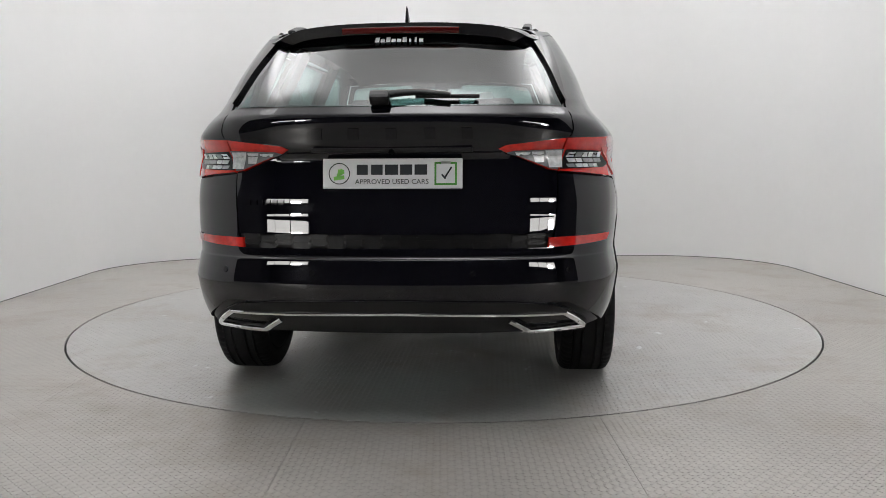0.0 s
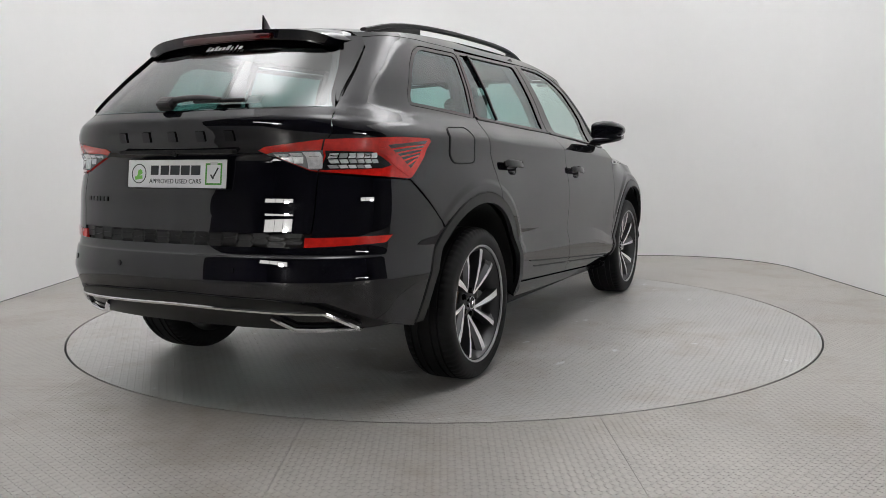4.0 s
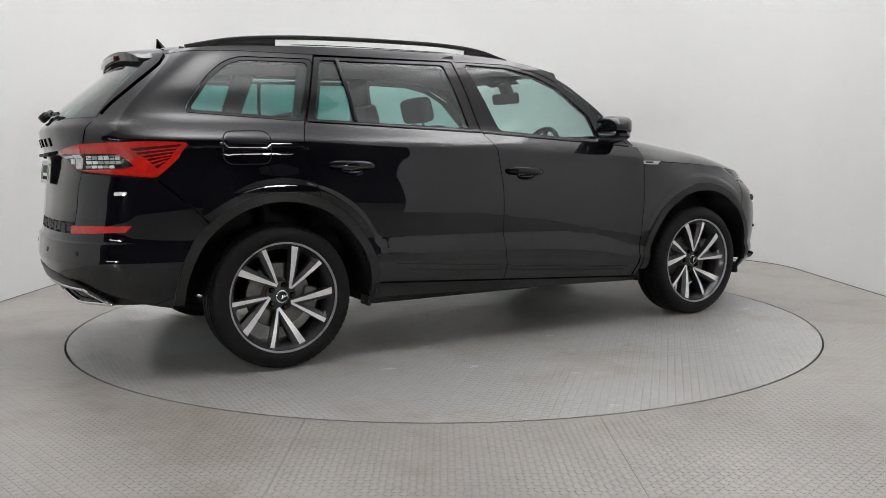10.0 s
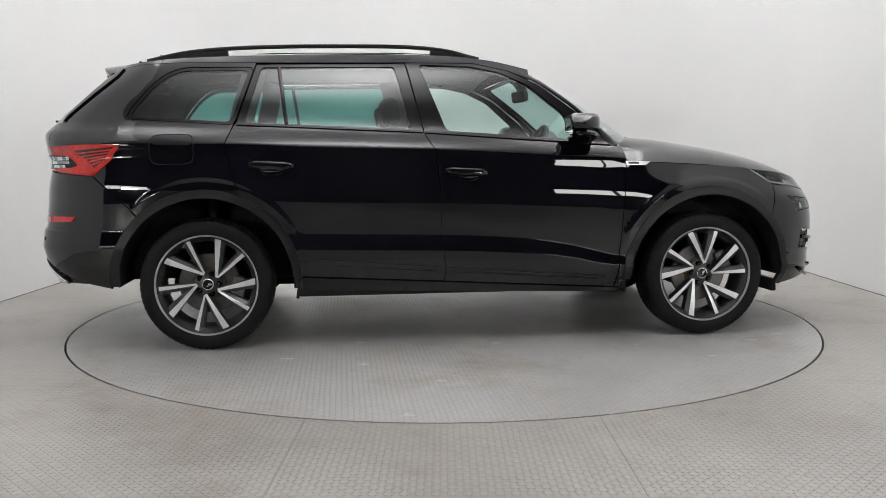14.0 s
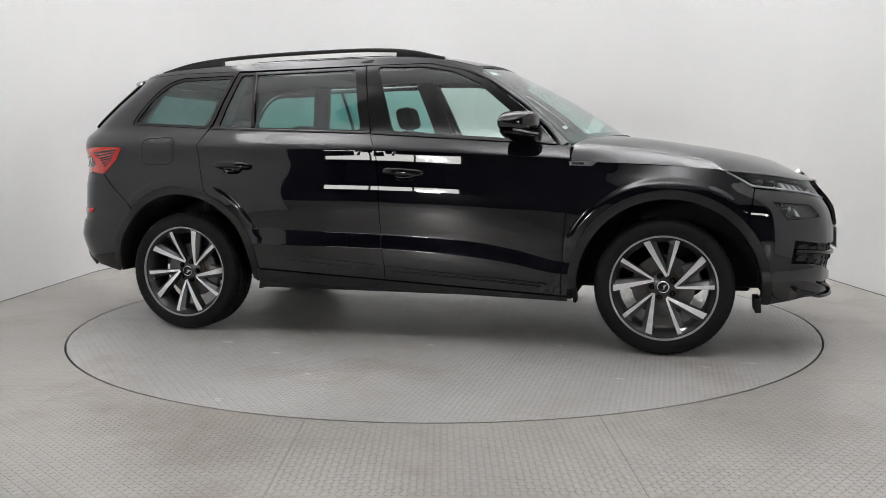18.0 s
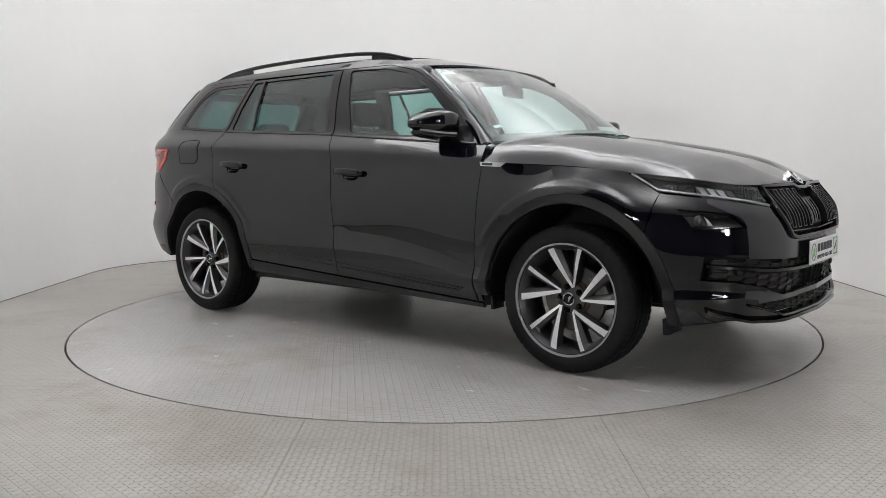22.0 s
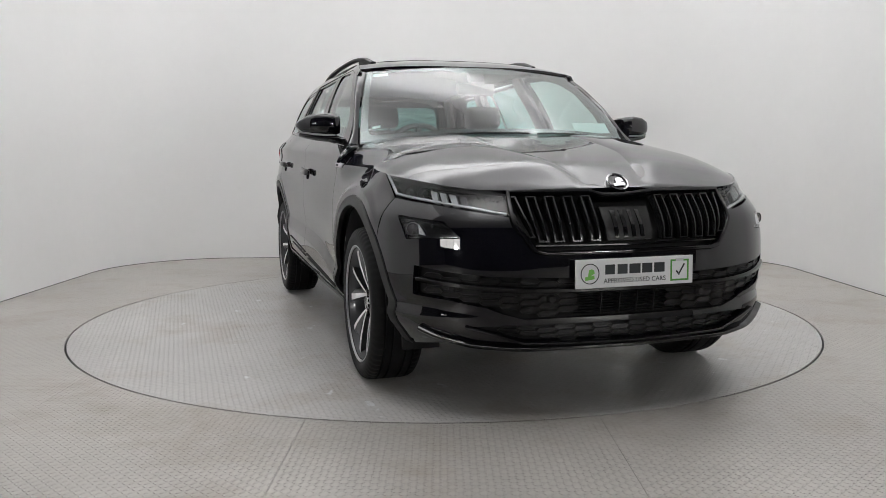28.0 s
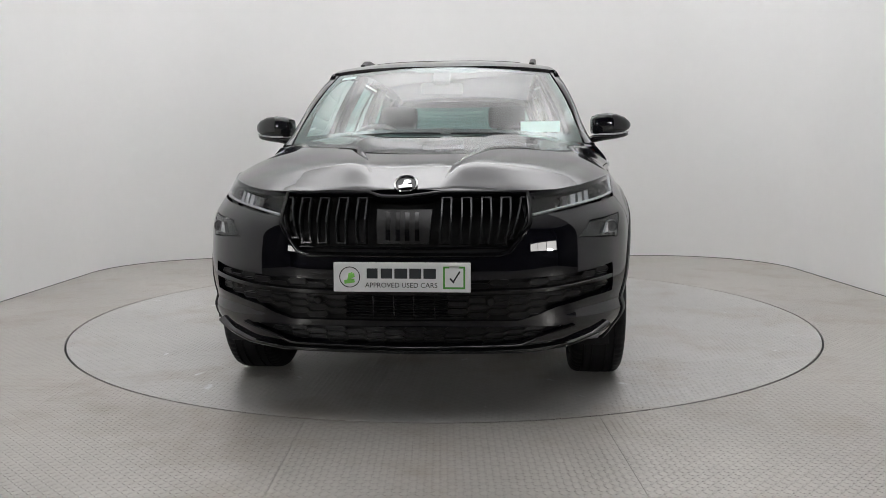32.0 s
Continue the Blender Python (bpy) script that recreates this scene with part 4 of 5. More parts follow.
def build_wheel():
    V, F = lathe_mesh([(0.262, 0.112), (0.250, 0.100), (0.232, 0.06), (0.232, -0.045), (0.244, -0.080), (0.262, -0.100), (0.266, -0.108), (0.262, -0.112)], 72)
    wheel = mesh_part("wheel", data("wheel", V, F), ANTHRACITE, None, "machined and anthracite ten-spoke alloy wheel")
    R = TYRE_R
    prof = [(0.258, 0.104), (0.272, 0.114), (0.300, 0.1195), (0.325, 0.116), (R - 0.012, 0.105), (R - 0.004, 0.090)]
    tread = []
    for y in (0.066, 0.030):
        tread += [(R - 0.001, y + 0.005), (R - 0.009, y + 0.004), (R - 0.009, y - 0.004), (R - 0.0005, y - 0.005)]
    half = prof + tread
    full = half + [(r, -y) for r, y in half[::-1]]
    V, F = lathe_mesh(full, 256)
    k = len(full)
    V = [tuple(np.array(v) * ((0.990, 1, 0.990) if (i // k) % 4 == 0 and i % k in (4, 5, 6, k - 5, k - 6, k - 7) else (1, 1, 1))) for i, v in enumerate(V)]
    mesh_part("tyre", data("tyre", V, F), RUBBER, wheel, "black low-profile tyre")
    V, F = lathe_mesh([(0.2735, -0.1045), (0.2735, -0.1135), (0.2690, -0.1150), (0.2630, -0.1120), (0.2615, -0.106)], 96)
    mesh_part("rim_lip", data("rim_lip", V, F), LIP_GREY, wheel)
    lug = radians(90)
    for i in range(5):
        c = lug - radians(72 * i)
        for sgn, foot, tip in ((-1, 39, 37), (1, 45, 7)):
            mesh_part("spoke", spoke_mesh(c - radians(foot), c - radians(tip), 0.062, 0.267, sgn > 0), [ANTHRACITE, MACHINED, FACET_GREY], wheel)
    V, F = lathe_mesh([(0.0, -0.058), (0.034, -0.057), (0.052, -0.050), (0.074, -0.046), (0.078, -0.040), (0.074, -0.01)], 40)
    mesh_part("hub", data("hub", V, F), ANTHRACITE, wheel)
    V, F = lathe_mesh([(0.0, -0.071), (0.024, -0.070), (0.026, -0.066)], 32)
    mesh_part("centre_cap", data("centre_cap", V, F), GLOSS_BLACK, wheel)
    V, F = lathe_mesh([(0.0315, -0.058), (0.0315, -0.071), (0.029, -0.073), (0.026, -0.071), (0.0255, -0.066)], 32)
    mesh_part("cap_ring", data("cap_ring", V, F), CHROME, wheel)
    bm = bmesh.new()
    for ang, l in ((35, 0.034), (60, 0.026), (85, 0.02)):
        block(bm, (l, 0.003, 0.005), pose(0.002, -0.0722, -0.006, 0, 0, 0) @ pose(0, 0, 0, 0, -ang, 0) @ pose(l * 0.25, 0, 0), 0.001, 1)
    part("cap_emblem", bm, CHROME, wheel)
    for i in range(5):
        a = lug - radians(6) + radians(72 * i)
        V, F = lathe_mesh([(0.0, -0.066), (0.0095, -0.066), (0.0115, -0.063), (0.0115, -0.050), (0.0155, -0.053), (0.0155, -0.045)], 12)
        V = [(x + 0.056 * math.cos(a), y, z + 0.056 * math.sin(a)) for x, y, z in V]
        mesh_part("wheel_bolt", data("wheel_bolt", V, F), GLOSS_BLACK, wheel)
    V, F = lathe_mesh([(0.055, -0.012), (0.160, -0.012), (0.163, -0.008), (0.163, 0.012), (0.155, 0.014)], 64)
    mesh_part("brake_disc", data("brake_disc", V, F), STEEL, wheel)
    V, F = lathe_mesh([(0.0, -0.030), (0.078, -0.030), (0.088, -0.022), (0.088, -0.011)], 40)
    mesh_part("disc_bell", data("disc_bell", V, F), DISC_BROWN, wheel)
    bm = bmesh.new()
    for z in (-0.035, 0.035):
        block(bm, (0.055, 0.06, 0.058), pose(0.150, -0.012, z), 0.012)
    block(bm, (0.04, 0.05, 0.12), pose(0.172, -0.016, 0), 0.012)
    part("brake_caliper", bm, CALIPER, wheel)
    bm = bmesh.new()
    block(bm, (0.008, 0.03, 0.008), pose(0.236, -0.075, 0.05), 0.003, 1)
    part("tyre_valve", bm, CHROME, wheel)
    return wheel


wheel = build_wheel()


def place_wheel(w, x, y, rz, spin):
    w.parent = CAR
    w.matrix_basis = pose(CAR_X + x, CAR_Y + y, HUB_Z, 0, 0, rz) @ pose(0, 0, 0, 0, spin, 0)


others = [copy_thing(wheel, Matrix()) for _ in range(3)]
place_wheel(wheel, 0, -WHEEL_Y, 0, 11)
place_wheel(others[0], BASE_X, -WHEEL_Y, 0, -24)
place_wheel(others[1], 0, WHEEL_Y, 180, 15)
place_wheel(others[2], BASE_X, WHEEL_Y, 180, 40)

# ---- wheel housings, floor pan, underside
for c, nm in ((R_ARCH, "rear_wheel_housing"), (F_ARCH, "front_wheel_housing")):
    V, F = [], []
    arcp = ring(*c, ARCH_IN + 0.004, -2, 182, 28)
    for x, z in arcp:
        lip = float(side(np.array([x]), np.array([max(z, 0.40)]))[0, 1]) + 0.012
        V += [(x, max(lip, -0.895), z), (x, -0.52, z)]
    F = [(2 * i, 2 * i + 1, 2 * i + 3, 2 * i + 2) for i in range(len(arcp) - 1)]
    n0 = len(V)
    V += [(x, -0.52, z) for x, z in arcp]
    F.append(tuple(range(n0, n0 + len(arcp))))
    for s in BOTH:
        mesh_part(nm, data(nm, V, F, mirror=s > 0), UNDER, CAR)
box("floor_pan", (3.5, 1.00, 0.05), pose(1.50, 0, 0.315), UNDER, CAR, 0.02)
box("floor_pan_middle", (1.86, 1.72, 0.05), pose(1.405, 0, 0.295), UNDER, CAR, 0.02)
box("exhaust_box", (0.30, 0.95, 0.14), pose(-0.62, 0, 0.43), UNDER, CAR, 0.05)
box("rear_axle_beam", (0.10, 1.40, 0.09), pose(0.02, 0, 0.30), UNDER, CAR, 0.03)
box("front_axle_beam", (0.14, 1.40, 0.09), pose(2.78, 0, 0.30), UNDER, CAR, 0.03)
for x in (0.02, 2.80):
    bar("spring_strut", [(x, -0.62, 0.42), (x - 0.02, -0.60, 0.86)], 0.055, 0.055, (1, 0, 0), UNDER, CAR, sides=BOTH, power=2.0)
box("front_mud_flap", (0.030, 0.16, 0.075), pose(3.262, -0.745, 0.268, 0, -4, 0), UNDER, CAR, 0.006, sides=BOTH)
box("rear_mud_flap", (0.018, 0.10, 0.05), pose(0.478, -0.80, 0.285, 0, 6, 0), PLASTIC, CAR, 0.006, sides=BOTH)
box("sill_end_flap", (0.018, 0.10, 0.07), pose(2.335, -0.80, 0.285, 0, -8, 0), PLASTIC, CAR, 0.006, sides=BOTH)

# inner skin behind the panels
panel("inner_side", side, [(-0.55, 0.95), (-0.45, 0.70)] + ring(*R_ARCH, ARCH_IN + 0.02, 138, -4, 14) + [(0.52, 0.29), (2.32, 0.29)] + ring(*F_ARCH, ARCH_IN + 0.02, 184, 40, 14)
      + [(3.12, 0.90), (2.24, 1.05), (1.18, 1.155), (0.17, 1.195), (-0.5, 1.20)], TRIM, CAR, off=-0.045, depth=0, sides=BOTH, res=0.08, gap=0)
panel("inner_tail", tail, sym([(0, 1.20), (rq(0.66), 1.20), RX(-0.55, 1.05), RX(-0.50, 0.80), RX(-0.52, 0.40), (rq(0.70), 0.36), (0, 0.36)]), UNDER, CAR, off=-0.05, depth=0, res=0.08, gap=0)
box("engine_bay", (0.78, 1.30, 0.55), pose(3.05, 0, 0.60), UNDER, CAR, 0.06)

# ---------------------------------------------------------------- roof rails, aerial, spoiler
xs = np.linspace(-0.34, 1.535, 60)
lift = np.interp(xs, [-0.34, -0.22, -0.05, 0.15, 0.6, 1.05, 1.3, 1.45, 1.535], [-0.006, 0.016, 0.032, 0.040, 0.043, 0.042, 0.034, 0.014, -0.008])
lift = np.convolve(np.pad(lift, 3, mode="edge"), np.ones(7) / 7, mode="valid")
ry = 0.555 - 0.035 * ((xs - 0.7) / 0.95) ** 2
base_z = roof(xs, -ry)[:, 2]
bar("roof_rail", np.stack([xs, -ry, base_z + lift], 1), 0.034, 0.022, (0, 0, 1), PLASTIC, CAR, "matt black roof rail", sides=BOTH, power=3.5)
for lo, hi in ((-0.33, 0.11), (1.235, 1.53)):
    k = (xs > lo) & (xs < hi)
    bar("rail_foot", np.stack([xs[k], -ry[k], base_z[k] + lift[k] * 0.45 - 0.004], 1), 0.030, 0.040, (0, 0, 1), PLASTIC, CAR, sides=BOTH,
        taper=np.interp(lift[k], [0, 0.03], [0.5, 1.0]))
bm = bmesh.new()
for (x, y, z, w, l) in ((-0.33, 0, 1.603, 0.018, 0.062),):
    n = 9
    prev = None
    for i in range(n):
        t = i / (n - 1)
        cx, hw, hl, cz = x - 0.012 - 0.030 * t, w * (1 - t) ** 0.7 + 0.002, l * (1 - t) ** 1.1 + 0.006, z + 0.072 * t
        vs = [bm.verts.new((cx + hl * math.cos(a) * 0.6, y + hw * math.sin(a) * 0.6, cz)) for a in np.linspace(0, 2 * math.pi, 13)[:-1]]
        if prev:
            for j in range(12):
                bm.faces.new((prev[j], prev[(j + 1) % 12], vs[(j + 1) % 12], vs[j]))
        prev = vs
    bm.faces.new(prev)
for f in bm.faces:
    f.smooth = True
part("roof_aerial", bm, GLOSS_BLACK, CAR, "black shark-fin aerial")

sp = [(-0.448, 0.0), (-0.448, 0.590), (-0.49, 0.570), (-0.53, 0.543), (-0.562, 0.512), (-0.588, 0.462), (-0.606, 0.39), (-0.620, 0.28), (-0.630, 0.14), (-0.633, 0.0)]


def spoiler_sheet(x, y):
    p = roof(np.maximum(x, -0.47), y)
    t = np.maximum(-0.47 - x, 0)
    p[..., 0] = x
    p[..., 2] = p[..., 2] - t * 0.10 - 0.35 * t * t - 0.018 * np.clip((np.abs(y) - 0.38) / 0.11, 0, 1.5) ** 2 * sstep(t / 0.15) - 0.030 * np.clip((np.abs(y) - 0.46) / 0.13, 0, 1.2) ** 2
    return p


full = [(x, y) for x, y in sp] + [(x, -y) for x, y in sp[::-1] if y > 0]
spoil = panel("roof_spoiler", spoiler_sheet, full, PAINT, CAR, depth=0.044, res=0.03, gap=0.001)
def under(x, y):
    p = spoiler_sheet(x, y)
    p[..., 2] -= 0.043
    return p
panel("spoiler_underside", under, [(x + 0.006, y * 0.985) for x, y in full], GLOSS_BLACK, CAR, depth=0, res=0.05, gap=0.0)
ys = np.linspace(-0.235, 0.235, 24)
lx = np.interp(np.abs(ys), [0, 0.18, 0.34], [-0.632, -0.627, -0.609]) - 0.006
bar("high_brake_lamp", np.stack([lx, ys, spoiler_sheet(lx, ys)[:, 2] - 0.028], 1), 0.026, 0.014, (-1, 0, 0), RED_DARK, spoil, "dark red brake lamp strip")
# dealer's writing under the spoiler, as plain bars
qs = np.linspace(-0.115, 0.105, 9)
for i, qv in enumerate(qs):
    h = 0.022 if i in (0, 2, 5, 7) else 0.015
    w = 0.021 if i not in (6, 7) else 0.010
    panel("writing_bar", tail, [(qv - w / 2, 1.484), (qv + w / 2, 1.484), (qv + w / 2, 1.484 + h), (qv - w / 2, 1.484 + h)], WRITING, CAR, off=0.003, depth=0, res=0.02, gap=0)

# ---- rear wiper
bm = bmesh.new()
p0 = tail(np.array([-0.05]), np.array([1.235]))[0]
block(bm, (0.05, 0.075, 0.045), Matrix.Translation(p0 + np.array((-0.02, 0, 0.01))) @ pose(0, 0, 0, 0, -40, 0), 0.014)
wiper = part("rear_wiper", bm, PLASTIC, CAR, "black rear wiper with a plastic arm")
qs = np.linspace(-0.05, 0.25, 16)
P = tail(qs, 1.243 + 0.012 * np.sin(np.linspace(0, 3.1, 16)))
bar("wiper_arm", P + np.array((-0.020, 0, 0.010)), 0.028, 0.020, (-0.75, 0, 0.65), PLASTIC, wiper, taper=np.linspace(1.15, 0.7, 16))
qs = np.linspace(0.10, 0.37, 16)
bar("wiper_blade", tail(qs, np.full(16, 1.243)) + np.array((-0.012, 0, 0.006)), 0.012, 0.016, (-0.75, 0, 0.65), PLASTIC, wiper)

# ---------------------------------------------------------------- door handles, mirrors, badges
for (x0, x1, z0, z1), cup in zip(HANDLES, CUPS):
    xs = np.linspace(x0, x1, 18)
    zs = np.linspace(z0, z1, 18)
    nn = chart_normal(side, np.stack([xs, zs], 1))
    nn = nn * np.sign(-nn[:, 1:2])
    P = side(xs, zs)
    rise = 0.016 + 0.018 * np.sin(np.linspace(0, math.pi, 18)) ** 0.6
    hs = bar("door_handle", P + nn * rise[:, None], 0.036, 0.020, nn, GLOSS_BLACK, CAR, "gloss black door handle", sides=BOTH, taper=np.interp(np.arange(18), [0, 2, 15, 17], [0.6, 1, 1, 0.6]), n=12)
    cups = panel("handle_recess", side, cup, PAINT, None, off=0.0, depth=0, sides=BOTH, res=0.007, gap=-0.001,
                 warp=lambda uv, c=(x0 + 0.119, z0 - 0.023): -0.030 * np.clip(1 - ((uv[:, 0] - c[0]) / 0.066) ** 2 - ((uv[:, 1] - c[1]) / 0.030) ** 2, 0, 1) ** 0.7)
    for o, c in zip(hs, cups):
        c.parent = o


def pod(name, sections, power, material, parent, label=""):
    """A closed pod lofted through sections (y, x0, x1, z0, z1), for both sides."""
    V, F, n = [], [], 24
    for y, x0, x1, z0, z1 in sections:
        for k in range(n):
            a = 2 * math.pi * k / n
            c, d = math.cos(a), math.sin(a)
            V.append(((x0 + x1) / 2 + (x1 - x0) / 2 * math.copysign(abs(c) ** (2 / power), c), y,
                      (z0 + z1) / 2 + (z1 - z0) / 2 * math.copysign(abs(d) ** (2 / power), d)))
    m = len(sections)
    for i in range(m - 1):
        for k in range(n):
            l = (k + 1) % n
            F.append((i * n + k, i * n + l, (i + 1) * n + l, (i + 1) * n + k))
    F += [tuple(range(n))[::-1], tuple((m - 1) * n + k for k in range(n))]
    return [mesh_part(name, data(name, V, F, mirror=s > 0), material, parent[k] if isinstance(parent, list) else parent, label) for k, s in enumerate(BOTH)]


shells = pod("wing_mirror", [(-0.848, 2.00, 2.10, 1.175, 1.235), (-0.853, 1.975, 2.135, 1.158, 1.252), (-0.875, 1.966, 2.152, 1.152, 1.262), (-0.93, 1.962, 2.150, 1.152, 1.269), (-0.985, 1.960, 2.132, 1.156, 1.264),
                             (-1.03, 1.958, 2.100, 1.165, 1.248), (-1.058, 1.958, 2.062, 1.180, 1.228), (-1.070, 1.968, 2.03, 1.195, 1.214)], 4.2, PAINT, CAR, "gloss black wing mirror")
pod("mirror_base", [(-0.835, 2.02, 2.11, 1.118, 1.140), (-0.86, 1.985, 2.135, 1.112, 1.150), (-0.93, 1.975, 2.132, 1.118, 1.150), (-0.985, 1.973, 2.112, 1.126, 1.154),
                    (-1.03, 1.972, 2.085, 1.136, 1.161), (-1.056, 1.978, 2.045, 1.146, 1.166)], 3.0, GLOSS_BLACK, shells)
arm = bar_mesh([(2.085, -0.80, 1.118), (2.09, -0.87, 1.125), (2.08, -0.90, 1.132)], 0.085, 0.036, (0, 0, 1), n=10)
glass_v = bar_mesh([(1.972, -0.885, 1.198), (1.967, -1.035, 1.190)], 0.085, 0.006, (1, 0, 0), n=12)
line_v = bar_mesh([(2.142, -0.885, 1.151), (2.136, -0.94, 1.151), (2.112, -0.99, 1.155), (2.084, -1.03, 1.162), (2.04, -1.056, 1.168)], 0.005, 0.01, (0, 0, 1), n=6)
for k, s in enumerate(BOTH):
    mesh_part("mirror_arm", data("mirror_arm", *arm, mirror=s > 0), GLOSS_BLACK, shells[k])
    mesh_part("mirror_pane", data("mirror_pane", *glass_v, mirror=s > 0), MIRROR, shells[k])
    mesh_part("indicator_strip", data("indicator_strip", *line_v, mirror=s > 0), LIP_GREY, shells[k])

for sgn in BOTH:
    bd = panel("fender_badge", side, [(2.307, 1.004), (2.312, 0.984), (2.425, 0.980), (2.455, 1.001)], SATIN, CAR, off=0.006, depth=0.008, res=0.02, gap=0, sides=(sgn,), label="satin silver fender badge")
    panel("badge_bar", side, [(2.322, 0.999), (2.324, 0.988), (2.385, 0.986), (2.385, 0.998)], PLATE_INK, bd, off=0.0068, depth=0, res=0.02, gap=0, sides=(sgn,))

# ---------------------------------------------------------------- number boards
def board(name, m, parent):
    """White showroom plate: round emblem, maker's word as plain bars, a line of small print, a ticked box."""
    bm = bmesh.new()
    block(bm, (0.520, 0.112, 0.006), m, 0.002, 1)
    pl = part(name, bm, PLATE_WHITE, parent, "white showroom plate with green emblem and tick box")
    def bit(nm, w, h, x, y, material, turn=0, z=0.0036):
        b2 = bmesh.new()
        block(b2, (w, h, 0.0012), m @ pose(x, y, z, 0, 0, turn), 0.0)
        return part(nm, b2, material, pl)
    V, F = lathe_mesh([(0.040, -0.003), (0.040, -0.0042), (0.0365, -0.0042), (0.0365, -0.003)], 32)
    me = data("emblem_ring", V, F)
    me.transform(m @ pose(-0.198, 0, 0, -90, 0, 0) @ pose(0, 0, 0, 0, 0, 0))
    mesh_part("emblem_ring", me, PLATE_INK, pl)
    b2 = bmesh.new()
    for i, (ang, ln) in enumerate(((78, 0.030), (62, 0.034), (46, 0.034), (30, 0.030))):
        block(b2, (ln, 0.007, 0.0012), m @ pose(-0.204, -0.012 + 0.001 * i, 0.0036 + 0.0002 * i, 0, 0, ang) @ pose(ln * 0.45, 0, 0), 0.0)
    block(b2, (0.040, 0.014, 0.0012), m @ pose(-0.199, -0.016, 0.0036, 0, 0, 8), 0.0)
    part("emblem_mark", b2, GREEN_LIGHT, pl)
    # maker's word: five plain blocks
    for i, w in enumerate((0.046, 0.048, 0.054, 0.050, 0.052)):
        cx = -0.136 + i * 0.0545 + 0.024
        bit("word_bar", w * 0.90, 0.038, cx, 0.014, PLATE_INK)
    letters("small_print", "APPROVED USED CARS", 0.0265, m @ pose(-0.002, -0.031, 0.0036), PLATE_INK, pl)
    for w, h, bx, by in ((0.082, 0.007, 0.198, -0.040), (0.007, 0.084, 0.160, -0.001), (0.007, 0.084, 0.236, -0.001), (0.022, 0.007, 0.170, 0.038), (0.022, 0.007, 0.226, 0.038)):
        bit("tick_box", w, h, bx, by, GREEN)
    bit("tick_box_clip", 0.038, 0.010, 0.198, 0.040, SATIN)
    bit("tick", 0.022, 0.006, 0.190, -0.012, PLATE_INK, -50)
    bit("tick", 0.048, 0.006, 0.207, 0.003, PLATE_INK, 58)
    return pl


def facing(eye, out):
    """A pose whose z points out, y up."""
    z = Vector(out).normalized()
    x = Vector((0, 0, 1)).cross(z).normalized()
    y = z.cross(x)
    return Matrix.Translation(eye) @ Matrix((x, y, z)).transposed().to_4x4()


board("rear_plate", facing((-0.953, -0.002, 0.966), (-1, 0, 0.12)), CAR)
board("front_plate", facing((3.712, 0, 0.577), (1, 0, 0.02)), CAR)

# ---------------------------------------------------------------- lamps, grilles and trim
def honeycomb(name, chart, outline, cell_w, cell_h, material, parent, off=-0.012, rib=0.006, deep=0.012, avoid=None):
    """Stretched six-sided cells, each a raised ring of its own, filling an outline."""
    poly = resampled(outline, 0.03)
    lo, hi = poly.min(0), poly.max(0)
    col, x = 0, lo[0] - cell_w
    while x < hi[0] + cell_w:
        z = lo[1] - (cell_h * 0.5 if col % 2 else 0)
        while z < hi[1] + cell_h:
            c = np.array([[x, z]])
            if inside(c, poly)[0] and edge_distance(c, poly)[0] > cell_h * 0.25 and not (avoid and avoid(x, z)):
                shape = np.array([(-0.5, 0), (-0.34, 0.5), (0.34, 0.5), (0.5, 0), (0.34, -0.5), (-0.34, -0.5)])
                uv = np.concatenate([shape * (cell_w - rib, cell_h - rib) + c, shape * (cell_w - 2.6 * rib, cell_h - 2.6 * rib) + c])
                P, n = chart(uv[:, 0], uv[:, 1]), chart_normal(chart, uv)
                n *= np.sign(np.sum(n * (P - MIDDLE)))
                V = np.concatenate([P[:6] + n[:6] * (off - deep), P + n * off, P[6:] + n[6:] * (off - deep * 0.6)])
                F = [(6 * k + a, 6 * k + (a + 1) % 6, 6 * k + 6 + (a + 1) % 6, 6 * k + 6 + a) for k in range(3) for a in range(6)] + [tuple(range(18, 24))]
                mesh_part(name, data(name, V, F, False), material, parent)
            z += cell_h
        x += cell_w * 0.84
        col += 1


def on(chart, pts, off=0.0, n=None, steps=None):
    """Points and outward normals along a path on a chart."""
    pts = np.array(pts, float)
    if steps:
        d = np.concatenate([[0], np.cumsum(np.linalg.norm(np.diff(pts, axis=0), axis=1))])
        t = np.linspace(0, d[-1], steps)
        pts = np.stack([np.interp(t, d, pts[:, 0]), np.interp(t, d, pts[:, 1])], 1)
    P, nn = chart(pts[:, 0], pts[:, 1]), chart_normal(chart, pts)
    nn *= np.sign(np.sum(nn * (P - MIDDLE)))
    return P + nn * off, nn


def trim(name, chart, pts, w, h, material, parent, off=0.0, steps=40, sides=(-1,), label="", **more):
    P, nn = on(chart, pts, off, steps=steps)
    return bar(name, P, w, h, nn, material, parent, label, sides=sides, **more)


def under_part(name):
    return [o for o in CAR.children if o.name.split(".")[0] == name][0]


